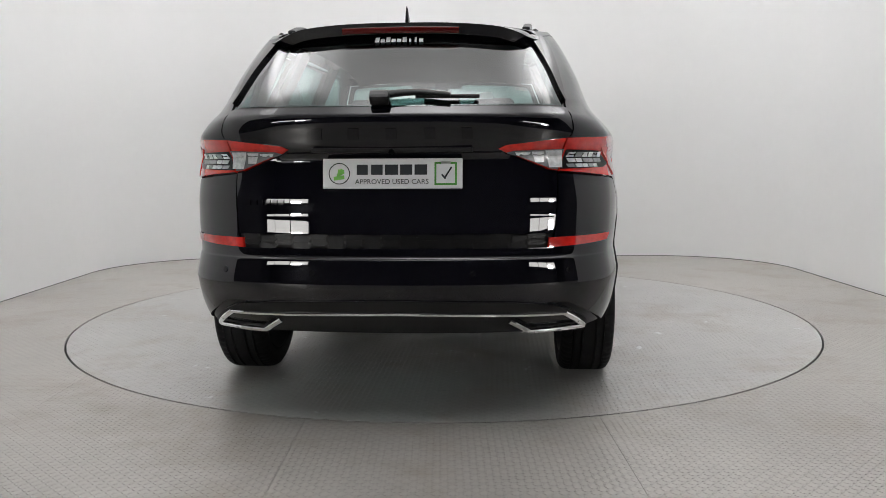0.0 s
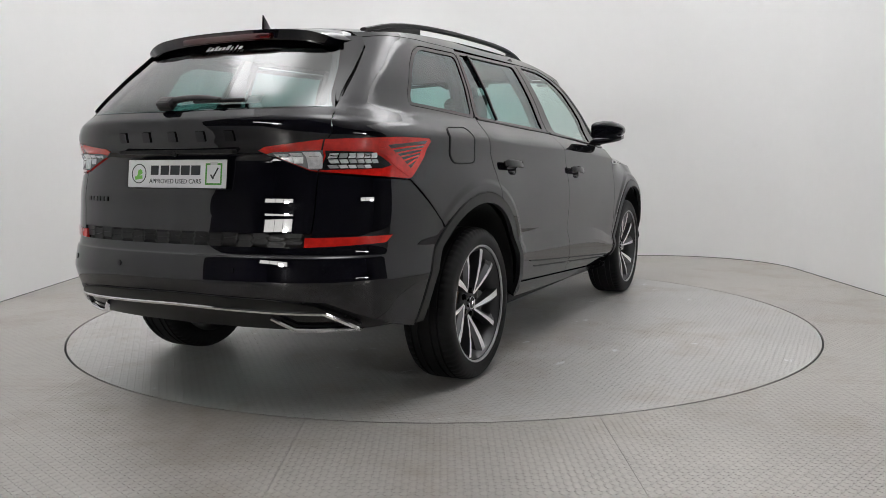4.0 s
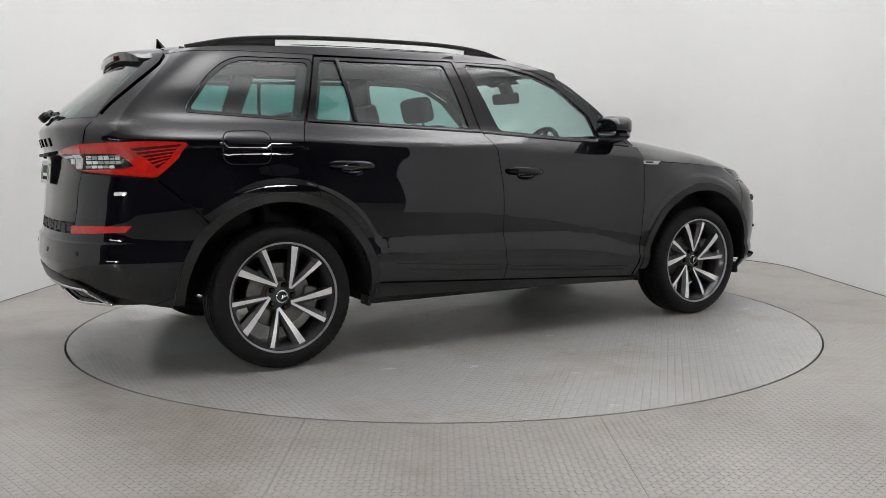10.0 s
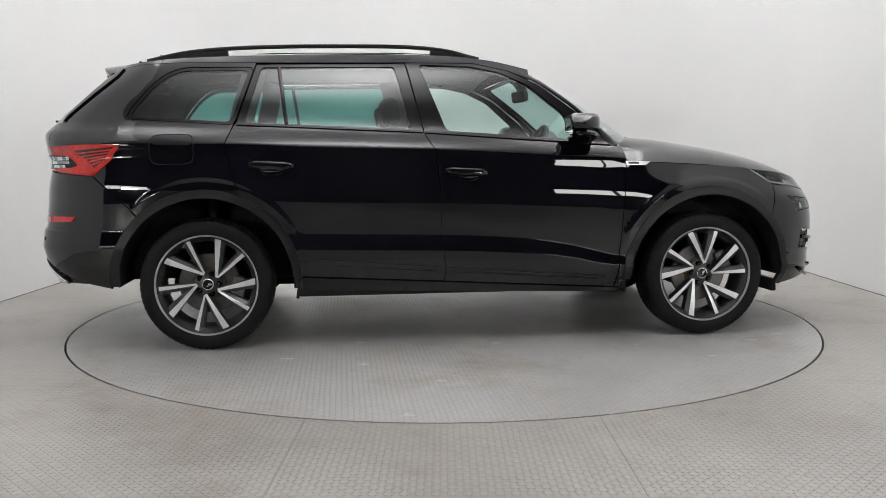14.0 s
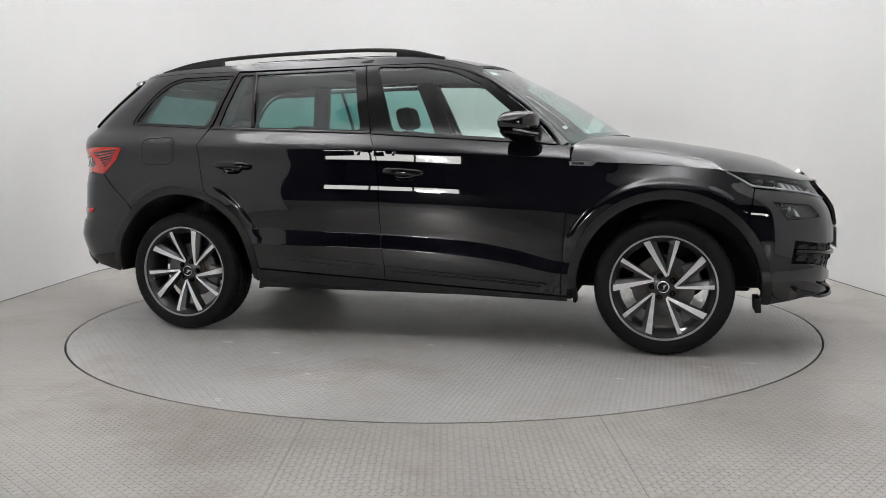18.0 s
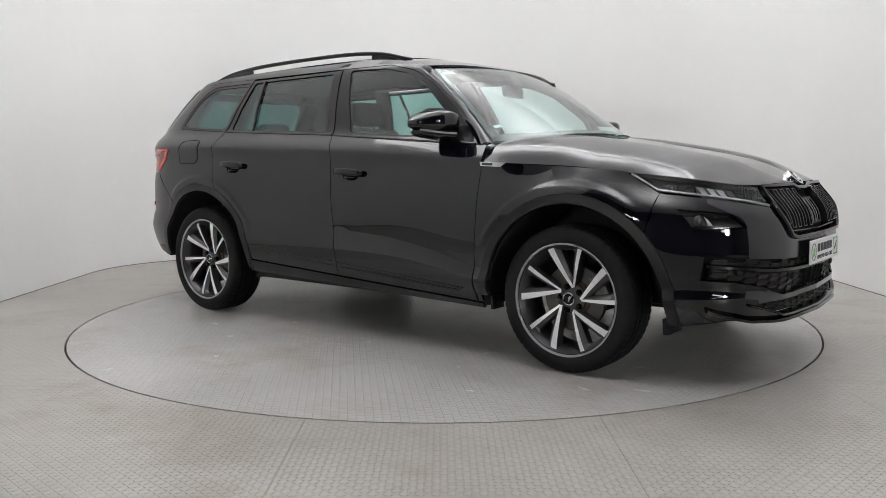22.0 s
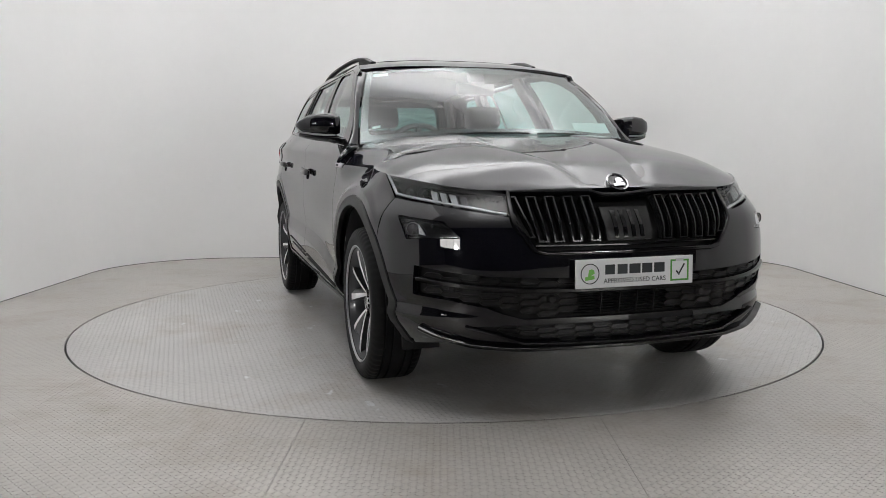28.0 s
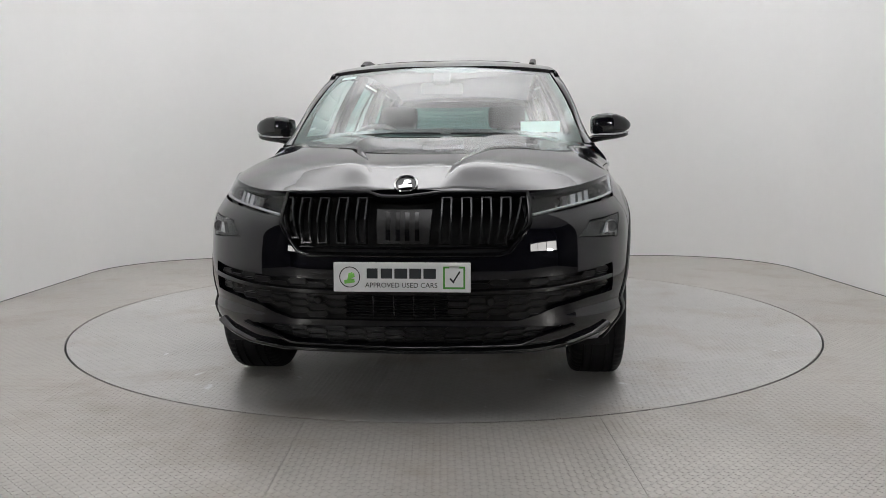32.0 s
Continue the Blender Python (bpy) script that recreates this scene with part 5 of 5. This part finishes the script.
# ---- tail
honeycomb("honeycomb_cell", tail, sym([(0, 0.742), (rq(0.606), 0.742), (rq(0.590), 0.684), (0, 0.684)]), 0.082, 0.0245, LATTICE, under_part("tail_honeycomb_backing"), off=-0.002, rib=0.003, deep=0.004)
for k, s in enumerate(BOTH):
    L1 = lamp[k]
    def lens(nm, pts, material, off, chart=tail, label=""):
        return panel(nm, chart, pts, material, L1, off=off, depth=0.003, res=0.02, gap=0, sides=(s,), label=label)
    lens("lamp_crystal", [(rq(0.658), 1.054), RX(-0.722, 1.050), RX(-0.652, 0.996), RX(-0.690, 0.984), (rq(0.628), 0.978)], LAMP_CHAMBER, 0.0065, label="clear ribbed lens over a dark chamber")
    for i, (z, hh) in enumerate(((0.984, 0.014), (1.003, 0.016), (1.023, 0.024))):
        for k2 in range(6 - (i == 0)):
            x0 = -0.826 + k2 * 0.021 + 0.004 * (i == 1)
            lens("crystal_facet", [RX(x0, z), RX(x0 + 0.018, z + 0.001), RX(x0 + 0.015, z + hh), RX(x0 - 0.003, z + hh - 0.001)],
                 (LAMP_WHITE if (k2 + i) % 3 else DRL_GREY) if i != 1 or k2 < 2 else DRL_GREY, 0.0076 + 0.0016 * ((k2 + i) % 2))
    lens("lamp_chevron", [RX(-0.71, 1.062), RX(-0.672, 1.068), RX(-0.548, 0.965), RX(-0.580, 0.950), RX(-0.640, 0.990)], RED, 0.0085)
    lens("dark_red_field", [RX(-0.668, 1.075), RX(-0.452, 1.094), RX(-0.560, 0.982)], RED_DARK, 0.0060)
    # thin red strips stand in for reflections inside the lens
    for i in range(5):
        t = 0.14 + 0.17 * i
        xa, za = -0.668 + 0.108 * t, 1.075 - 0.093 * t
        xb, zb = -0.452 - 0.108 * min(1, t * 0.8), 1.094 - 0.112 * min(1, t * 0.8)
        lens("light_line", [RX(xa, za), RX(xa + 0.006, za - 0.006), RX(xb + 0.003, zb - 0.005), RX(xb, zb)], RED, 0.0078)
for s in BOTH:
    panel("reverse_lamp", tail, [(rq(0.430), 1.044), (rq(0.46), 1.050), (rq(0.650), 1.056), (rq(0.620), 0.976), (rq(0.594), 0.979)], REVERSE_GREY, CAR, off=0.0075, depth=0.003, res=0.02, gap=0, sides=(s,), label="clear reversing lamp lens")
    for y0, y1, z0, z1 in ((0.462, 0.520, 1.030, 1.047), (0.525, 0.572, 1.004, 1.049), (0.577, 0.640, 0.984, 1.052)):
        panel("reverse_facet", tail, [(rq(y0), z1), (rq(y1), z1), (rq(y1 - 0.004), z0), (rq(y0 + 0.010), z0)], LAMP_WHITE, [o for o in CAR.children if o.name.startswith("reverse_lamp")][-1], off=0.0095, depth=0.002, res=0.02, gap=0, sides=(s,))
    panel("rear_reflector", tail, [(rq(0.585), 0.724), RX(-0.672, 0.728), RX(-0.700, 0.700), (rq(0.585), 0.686)], RED, CAR, off=0.006, depth=0.012, res=0.025, gap=0, sides=(s,), label="red bumper reflector")
for q0, z in ((-0.30, 0.596), (0.30, 0.596), (-rq(0.66), 0.60), (rq(0.66), 0.60)):
    P, nn = on(tail, [(q0, z)], 0.0)
    V, F = lathe_mesh([(0.0, -0.003), (0.010, -0.003), (0.0115, -0.001), (0.0115, 0.004)], 20)
    me = data("parking_sensor", V, F)
    me.transform(Matrix.Translation(P[0]) @ Vector(nn[0]).to_track_quat("-Y", "Z").to_matrix().to_4x4())
    mesh_part("parking_sensor", me, GLOSS_BLACK, CAR)
ends = [(0.72, 0.405), (0.785, 0.366), (0.70, 0.368), (0.60, 0.364), (0.53, 0.364), (0.445, 0.412)]
trim("chrome_strip", tail, [(-0.665, 0.434), (0, 0.446), (0.665, 0.434)], 0.016, 0.015, CHROME, CAR, off=0.006, steps=60, label="polished bumper strip")
trim("exhaust_trim", tail, [(0.665, 0.434)] + ends, 0.021, 0.018, CHROME, CAR, off=0.004, steps=50, sides=BOTH, label="polished exhaust surround")
panel("exhaust_recess", tail, [(0.66, 0.428), (0.71, 0.405), (0.75, 0.376), (0.54, 0.372), (0.465, 0.412)], GLOSS_BLACK, CAR, off=-0.010, depth=0.0, res=0.03, sides=BOTH)
panel("bumper_lip", tail, sym([(0, 0.496), (0.45, 0.486), (0.62, 0.468), (0.70, 0.438), (0.80, 0.385), (0.80, 0.362), (0.735, 0.400), (0.665, 0.438), (0, 0.450)]), LATTICE, CAR, off=0.006, depth=0.02, res=0.03, gap=0)
# maker's name and model name, as plain raised bars
for y in (0.285, 0.145, 0.0, -0.145, -0.285):
    panel("name_bar", tail, [(-y - 0.020, 1.092), (-y + 0.020, 1.092), (-y + 0.020, 1.132), (-y - 0.020, 1.132)], GLOSS_BLACK, CAR, off=0.006, depth=0.006, res=0.03, gap=0)
for i in range(6):
    q = -0.575 + 0.028 * i
    panel("model_bar", tail, [(q, 0.848), (q + 0.020, 0.848), (q + 0.020, 0.868), (q, 0.868)], GLOSS_BLACK, CAR, off=0.004, depth=0.004, res=0.03, gap=0)
box("tailgate_grip", (0.03, 0.60, 0.016), pose(-0.945, 0, 1.052), UNDER, CAR, 0.004)
V, F = lathe_mesh([(0.0, -0.006), (0.010, -0.006), (0.013, 0.0), (0.013, 0.01)], 20)
me = data("rear_camera", V, F)
me.transform(pose(-0.955, 0, 1.046, 0, 0, -90))
mesh_part("rear_camera", me, GLOSS_BLACK, CAR)

# ---- nose
headlamps = [o for o in CAR.children if o.name.startswith("headlamp") and "backing" not in o.name]
for k, s in enumerate(BOTH):
    H = headlamps[k]
    drl = [FX(3.09, 0.950), FX(3.215, 0.880), (fq(0.735), 0.852), (fq(0.62), 0.832), (fq(0.50), 0.808)]
    P, nn = on(nose, drl, -0.005, steps=36)
    V, F = bar_mesh(P, 0.010, 0.010, nn)
    mesh_part("daylight_strip", data("daylight_strip", V, F, mirror=s > 0), DRL_GREY, H, "pale daytime light strip")
    P, nn = on(nose, [FX(3.13, 0.940), FX(3.25, 0.925), (fq(0.70), 0.898), (fq(0.52), 0.872)], -0.012, steps=30)
    V, F = bar_mesh(P, 0.012, 0.02, nn)
    mesh_part("lamp_brow", data("lamp_brow", V, F, mirror=s > 0), GLOSS_BLACK, H)
    for q, z in ((0.950, 0.892), (0.868, 0.890)):
        P, nn = on(nose, [(q, z)], -0.024)
        V, F = lathe_mesh([(0.0, -0.016), (0.012, -0.013), (0.021, -0.004), (0.023, 0.002), (0.028, 0.002), (0.030, -0.006), (0.032, 0.004), (0.032, 0.03)], 28)
        me = data("projector", V, F)
        me.transform(Matrix.Translation(P[0]) @ Vector((nn[0][0], nn[0][1] * 0.3, 0)).to_track_quat("-Y", "Z").to_matrix().to_4x4())
        if s > 0:
            me.transform(Matrix.Diagonal((1, -1, 1, 1)))
            me.flip_normals()
        mesh_part("projector", me, DARK_CHROME, H, "dark projector lens")
    for i in range(4):
        q = 0.842 - i * 0.046
        pts = [(q, 0.902 - 0.006 * i), (q - 0.034, 0.898 - 0.006 * i), (q - 0.056, 0.860 - 0.006 * i), (q - 0.026, 0.863 - 0.006 * i)]
        panel("crystal_fin", nose, pts, DRL_GREY if i < 3 else LAMP_GREY, H, off=-0.020, depth=0.02, res=0.02, gap=0.001, sides=(s,))
    backing = [o for o in CAR.children if o.name.startswith("fog_lamp_backing")][k]
    P, nn = on(nose, [(0.898, 0.747)], -0.006)
    V, F = lathe_mesh([(0.0, -0.010), (0.010, -0.008), (0.018, 0.0), (0.022, 0.0), (0.024, -0.004), (0.026, 0.01)], 24)
    me = data("fog_projector", V, F)
    me.transform(Matrix.Translation(P[0]) @ Vector((1, nn[0][1] * 0.4, 0)).to_track_quat("-Y", "Z").to_matrix().to_4x4())
    if s > 0:
        me.transform(Matrix.Diagonal((1, -1, 1, 1)))
        me.flip_normals()
    mesh_part("fog_projector", me, LAMP_GREY, backing, "small round fog lamp lens")
    panel("fog_blade", nose, [(0.872, 0.768), (0.856, 0.750), (0.840, 0.722), (0.868, 0.726)], LAMP_WHITE, backing, off=-0.006, depth=0.01, res=0.02, sides=(s,))
    panel("fog_reflector", nose, [(0.957, 0.771), (0.877, 0.770), (0.864, 0.724), (0.942, 0.722)], LAMP_GREY, backing, off=-0.014, depth=0.01, res=0.02, sides=(s,))
    panel("fog_lens", nose, fog_out, CLEAR_LENS, backing, off=-0.001, depth=0, res=0.03, sides=(s,))
half_g = [(fq(y), z) for y, z in ((0.0, 0.868), (0.09, 0.868), (0.15, 0.886), (0.494, 0.886), (0.478, 0.77), (0.402, 0.668), (0.36, 0.658), (0.0, 0.658))]
grille = trim("grille_frame", nose, sym(half_g)[:-1], 0.020, 0.030, GLOSS_BLACK, CAR, off=0.002, steps=160, label="gloss black grille surround", closed=True, n=10)
for sgn in (-1, 1):
    for i, slope in enumerate((0.012, 0.014, 0.020, 0.036, 0.062)):
        yt = 0.170 + i * 0.0785
        yb = yt - slope
        zt, zb = 0.866, 0.702 + (0.018 if i == 4 else 0)
        for dy in (-0.018, 0.018):
            P, nn = on(nose, [(sgn * fq(yb + dy * 0.9), zb), (sgn * fq(yb * 0.55 + yt * 0.45 + dy), zb * 0.55 + zt * 0.45), (sgn * fq(yt + dy), zt)], -0.012, steps=10)
            bar("grille_slat", P, 0.010, 0.044, nn, DARK_CHROME, grille, n=8, power=4.0)
        for yy, zz in ((yt, zt), (yb, zb)):
            P, nn = on(nose, [(sgn * fq(yy - 0.020), zz), (sgn * fq(yy + 0.020), zz)], -0.006, steps=4)
            bar("grille_slat_cap", P, 0.010, 0.034, nn, DARK_CHROME, grille, n=8)
panel("radar_cover", nose, [(-0.10, 0.700), (0.10, 0.700), (0.112, 0.838), (-0.112, 0.838)], PLASTIC, grille, off=-0.016, depth=0.02, res=0.04)
for i in range(4):
    panel("radar_bar", nose, [(-0.066 + 0.038 * i, 0.712), (-0.046 + 0.038 * i, 0.712), (-0.042 + 0.038 * i, 0.824), (-0.062 + 0.038 * i, 0.824)], GLOSS_BLACK, grille, off=-0.012, depth=0.005, res=0.05)
trim("grille_sill", nose, [(-fq(0.40), 0.688), (0, 0.684), (fq(0.40), 0.688)], 0.010, 0.03, GLOSS_BLACK, grille, off=-0.014, steps=40)
trim("grille_lower_edge", nose, [(-fq(0.37), 0.655), (0, 0.652), (fq(0.37), 0.655)], 0.006, 0.010, GLOSS_BLACK, grille, off=0.010, steps=40)
honeycomb("honeycomb_cell", nose, sym(low_out), 0.094, 0.0290, LATTICE, under_part("intake_backing"), off=-0.014, rib=0.004, deep=0.008, avoid=lambda x, z: abs(x) < 0.20 and z < 0.50)
for i in range(9):
    z = 0.412 + i * 0.0105
    trim("radiator_slat", nose, [(-0.23, z), (0, z), (0.23, z)], 0.004, 0.012, PLASTIC, CAR, off=-0.032, steps=12, n=6)
for x in (-0.12, -0.04, 0.04, 0.12):
    P, nn = on(nose, [(x, 0.408), (x, 0.502)], -0.026, steps=4)
    bar("radiator_post", P, 0.006, 0.012, nn, PLASTIC, CAR, n=6)
trim("bumper_bar", nose, [(-0.885, 0.552), (-0.755, 0.541), (-0.605, 0.526), (-0.482, 0.519), (-0.258, 0.513), (0, 0.512), (0.258, 0.513), (0.482, 0.519), (0.605, 0.526), (0.755, 0.541), (0.885, 0.552)], 0.024, 0.034, GLOSS_BLACK, CAR, off=-0.010, steps=70)
honeycomb("honeycomb_cell", nose, sym(slot_out), 0.094, 0.024, LATTICE, under_part("slot_backing"), off=-0.016, rib=0.004, deep=0.012)
trim("splitter", nose, [(-fq(0.80), 0.362), (-fq(0.76), 0.335), (-fq(0.66), 0.308), (-fq(0.50), 0.296), (0, 0.294), (fq(0.50), 0.296), (fq(0.66), 0.308), (fq(0.76), 0.335), (fq(0.80), 0.362)], 0.020, 0.044, GLOSS_BLACK, CAR,
     off=0.004, steps=90, label="gloss black splitter lip", n=10)
trim("slot_blade", nose, [(-0.672, 0.374), (-0.546, 0.341), (-0.468, 0.313), (0, 0.305), (0.468, 0.313), (0.546, 0.341), (0.672, 0.374)], 0.012, 0.024, GLOSS_BLACK, CAR, off=0.004, steps=60)
for y, z in ((0.335, 0.478), (-0.335, 0.478), (0.70, 0.520), (-0.70, 0.520)):
    P, nn = on(nose, [(math.copysign(fq(abs(y)), y), z)], -0.006)
    V, F = lathe_mesh([(0.0, -0.004), (0.012, -0.004), (0.015, 0.0), (0.018, 0.012)], 20)
    me = data("parking_sensor", V, F)
    me.transform(Matrix.Translation(P[0]) @ Vector(nn[0]).to_track_quat("-Y", "Z").to_matrix().to_4x4())
    mesh_part("parking_sensor", me, PLASTIC, CAR)
# round emblem on the bonnet's nose
EM = facing((3.560, 0, 0.921), (0.68, 0, 0.73))
def disc_part(name, prof, m, material, parent, n=40, label=""):
    V, F = lathe_mesh(prof, n)
    me = data(name, V, F)
    me.transform(m @ pose(0, 0, 0, 90, 0, 0))
    return mesh_part(name, me, material, parent, label)
emblem = disc_part("bonnet_emblem", [(0.0, 0.002), (0.038, 0.002), (0.040, -0.030)], EM, GLOSS_BLACK, CAR, label="round chrome emblem on the bonnet")
disc_part("emblem_ring", [(0.047, -0.030), (0.047, 0.006), (0.044, 0.009), (0.040, 0.006), (0.039, -0.004)], EM, CHROME, emblem)
bm = bmesh.new()
for i, (ang, ln) in enumerate(((80, 0.034), (62, 0.040), (45, 0.042), (28, 0.036))):
    block(bm, (ln, 0.008, 0.004), EM @ pose(-0.008, -0.014 + 0.001 * i, 0.008 + 0.0004 * i, 0, 0, ang) @ pose(ln * 0.42, 0, 0), 0.001, 1)
block(bm, (0.052, 0.018, 0.004), EM @ pose(0.0, -0.018, 0.008, 0, 0, 6), 0.002, 1)
part("emblem_mark", bm, CHROME, emblem)
# windscreen wipers
for y0, y1 in ((-0.56, 0.05), (0.10, 0.62)):
    t = np.linspace(0, 1, 20)
    yy = y0 + (y1 - y0) * t
    aa = yy / 0.79
    P = screen(aa, 0.012 + 0.012 * np.sin(t * 3.1)) + np.array((0.004, 0, 0.004))
    bar("windscreen_wiper", P, 0.008, 0.009, (0.6, 0, 0.8), PLASTIC, CAR)

# ---------------------------------------------------------------- cabin
box("dashboard", (0.42, 1.42, 0.22), pose(2.25, 0, 0.98), TRIM, CAR, 0.07, "black moulded dashboard")
box("instrument_hood", (0.20, 0.36, 0.09), pose(2.10, -0.37, 1.09, 0, -8, 0), TRIM, CAR, 0.035)
box("centre_screen", (0.03, 0.26, 0.15), pose(2.05, 0, 1.06, 0, -12, 0), GLOSS_BLACK, CAR, 0.01)
box("centre_console", (0.95, 0.22, 0.36), pose(1.55, 0, 0.55), TRIM, CAR, 0.04)
headline = [(1.70, 0.56), (1.70, -0.56), (-0.38, -0.54), (-0.38, 0.54)]
panel("headlining", roof, headline, HEADLINER, CAR, off=-0.055, depth=0, res=0.12, gap=0)


def seat(x, y, wide, tall, heads, tilt=-14):
    bm = bmesh.new()
    block(bm, (0.52, wide, 0.17), pose(x + 0.22, y, 0.60, 0, 4, 0), 0.06, 3)
    st = part("seat", bm, FABRIC, CAR, "black fabric seat")
    for f in st.data.polygons:
        f.use_smooth = True
    m = pose(x, y, 0.66, 0, tilt, 0)
    bm = bmesh.new()
    block(bm, (0.15, wide, tall), m @ pose(0, 0, tall / 2), 0.06, 3)
    for sg in (-1, 1):
        block(bm, (0.17, 0.09, tall * 0.7), m @ pose(0.03, sg * (wide / 2 - 0.045), tall * 0.42), 0.035, 2)
    for f in bm.faces:
        f.smooth = True
    part("seat_back", bm, FABRIC, st)
    for hy in heads:
        bm = bmesh.new()
        block(bm, (0.105, 0.25, 0.15 if wide < 1 else 0.11), m @ pose(0.02, hy, tall + (0.095 if wide < 1 else 0.065)), 0.045, 3)
        for sg in (-1, 1):
            block(bm, (0.014, 0.014, 0.08), m @ pose(0.01, hy + sg * 0.06, tall + 0.01), 0.004, 1)
        for f in bm.faces:
            f.smooth = True
        part("headrest", bm, FABRIC, st)


for y in (-0.37, 0.37):
    seat(1.16, y, 0.50, 0.565, (0.0,))
seat(0.30, 0, 1.26, 0.50, (-0.43, 0.43))
V, F = [], []
wm = pose(1.90, -0.37, 1.045, 0, -66, 0)
P = [wm @ Vector((0.182 * math.cos(a), 0.182 * math.sin(a), 0)) for a in np.linspace(0, 2 * math.pi, 41)[:-1]]
steer = bar("steering_wheel", P, 0.030, 0.034, tuple(wm.to_3x3() @ Vector((0, 0, 1))), TRIM, CAR, "black leather steering wheel", closed=True, n=10, power=2.0)
bm = bmesh.new()
block(bm, (0.13, 0.15, 0.05), wm, 0.03)
for ang in (0, 180, 270):
    block(bm, (0.16, 0.035, 0.02), wm @ pose(0, 0, 0, 0, 0, ang + 90) @ pose(0.10, 0, 0), 0.006, 1)
block(bm, (0.05, 0.05, 0.30), wm @ pose(0, 0, -0.16), 0.02)
part("wheel_boss", bm, TRIM, steer)
box("rear_view_mirror", (0.035, 0.25, 0.075), pose(1.90, 0.0, 1.425, 0, -10, 8), TRIM, CAR, 0.02)
box("mirror_stalk", (0.05, 0.10, 0.09), pose(1.90, 0, 1.49, 0, -30, 0), TRIM, CAR, 0.02)
for nm, a, b in (("b_pillar_inner", (1.20, -0.80, 1.10), (1.07, -0.60, 1.58)), ("c_pillar_inner", (0.16, -0.76, 1.12), (0.27, -0.60, 1.56)), ("d_pillar_inner", (-0.55, -0.66, 1.12), (-0.32, -0.55, 1.54))):
    bar(nm, [a, tuple((np.array(a) + np.array(b)) / 2 + np.array((0, -0.02, 0))), b], 0.13, 0.05, (0, -1, 0.3), TRIM, CAR, sides=BOTH, n=10)
bm = bmesh.new()
block(bm, (0.085, 0.21, 0.002), pose(2.270, 0.560, 1.190, 0, 42, 0), 0)
part("windscreen_notice", bm, PAPER, CAR, "white paper notice behind the windscreen")
panel("sensor_patch", screen, [(-0.20, 0.90), (0.30, 0.90), (0.36, 0.985), (-0.26, 0.985)], GLOSS_BLACK, CAR, off=-0.005, depth=0, gap=0)
panel("windscreen_sticker", screen, [(-0.93, 0.90), (-0.80, 0.90), (-0.80, 0.945), (-0.93, 0.945)], PAPER, CAR, off=-0.006, depth=0, gap=0)
panel("tax_disc", screen, [(-0.915, 0.16), (-0.865, 0.17), (-0.865, 0.20), (-0.915, 0.19)], PAPER, CAR, off=-0.006, depth=0, gap=0)
panel("tailgate_sticker", tail, [(0.36, 1.246), (0.43, 1.246), (0.43, 1.276), (0.36, 1.272)], PAPER, CAR, off=-0.010, depth=0, gap=0)

# ---------------------------------------------------------------- studio lamps behind the camera
def panel_lamp(x, y, z, wide, tall, turn):
    bm = bmesh.new()
    block(bm, (wide + 0.06, 0.10, tall + 0.06), pose(0, -0.06, 0), 0.015)
    for sx in (-1, 1):
        block(bm, (0.012, 0.012, ROOM_Z - z - tall / 2), pose(sx * wide * 0.4, -0.06, (ROOM_Z - z + tall / 2) / 2))
    pl = part("panel_lamp", bm, DARK_ROOM, None)
    tagged(pl, "hanging studio panel lamp with a lit white front", "lamp", "studio panel lamps")
    pl.matrix_world = pose(x, y, z, 0, 0, turn)
    for k in range(3):
        bm = bmesh.new()
        block(bm, (wide / 3 - 0.04, 0.012, tall), pose((k - 1) * wide / 3, 0.0, 0), 0.004, 1)
        part("diffuser", bm, LIT, pl, "glowing white diffuser")
    bm = bmesh.new()
    block(bm, (0.40, 0.04, 0.20), pose(wide * 0.28, 0.03, -tall / 2 + 0.04), 0.02, 1)
    part("spot_lens", bm, LIT_SPOT, pl, "bright square spot lens")


panel_lamp(-5.4, -8.3, 1.85, 2.4, 0.44, -22)
panel_lamp(4.9, -8.3, 1.85, 2.2, 0.44, 20)
n = len(inner)
V = [(x, y, z) for z in (0.0005, 0.006) for x, y in wall_plan(WALL_X - 0.003, BACK_Y - 0.003, 1.097)]
F = [(i, i + n, i + n + 1, i + 1) for i in range(n - 1)]
tagged(mesh_part("wall_joint", data("wall_joint", V, F), JOINT_GREY), "dark joint between wall and floor", "joint", "", "structure")


def motions():
    rows = [(float(t), pose(0, 0, 0, 0, 0, heading(t))) for t in range(0, 33)]
    walk(CAR, rows)
    walk(turntable, rows)


motions()
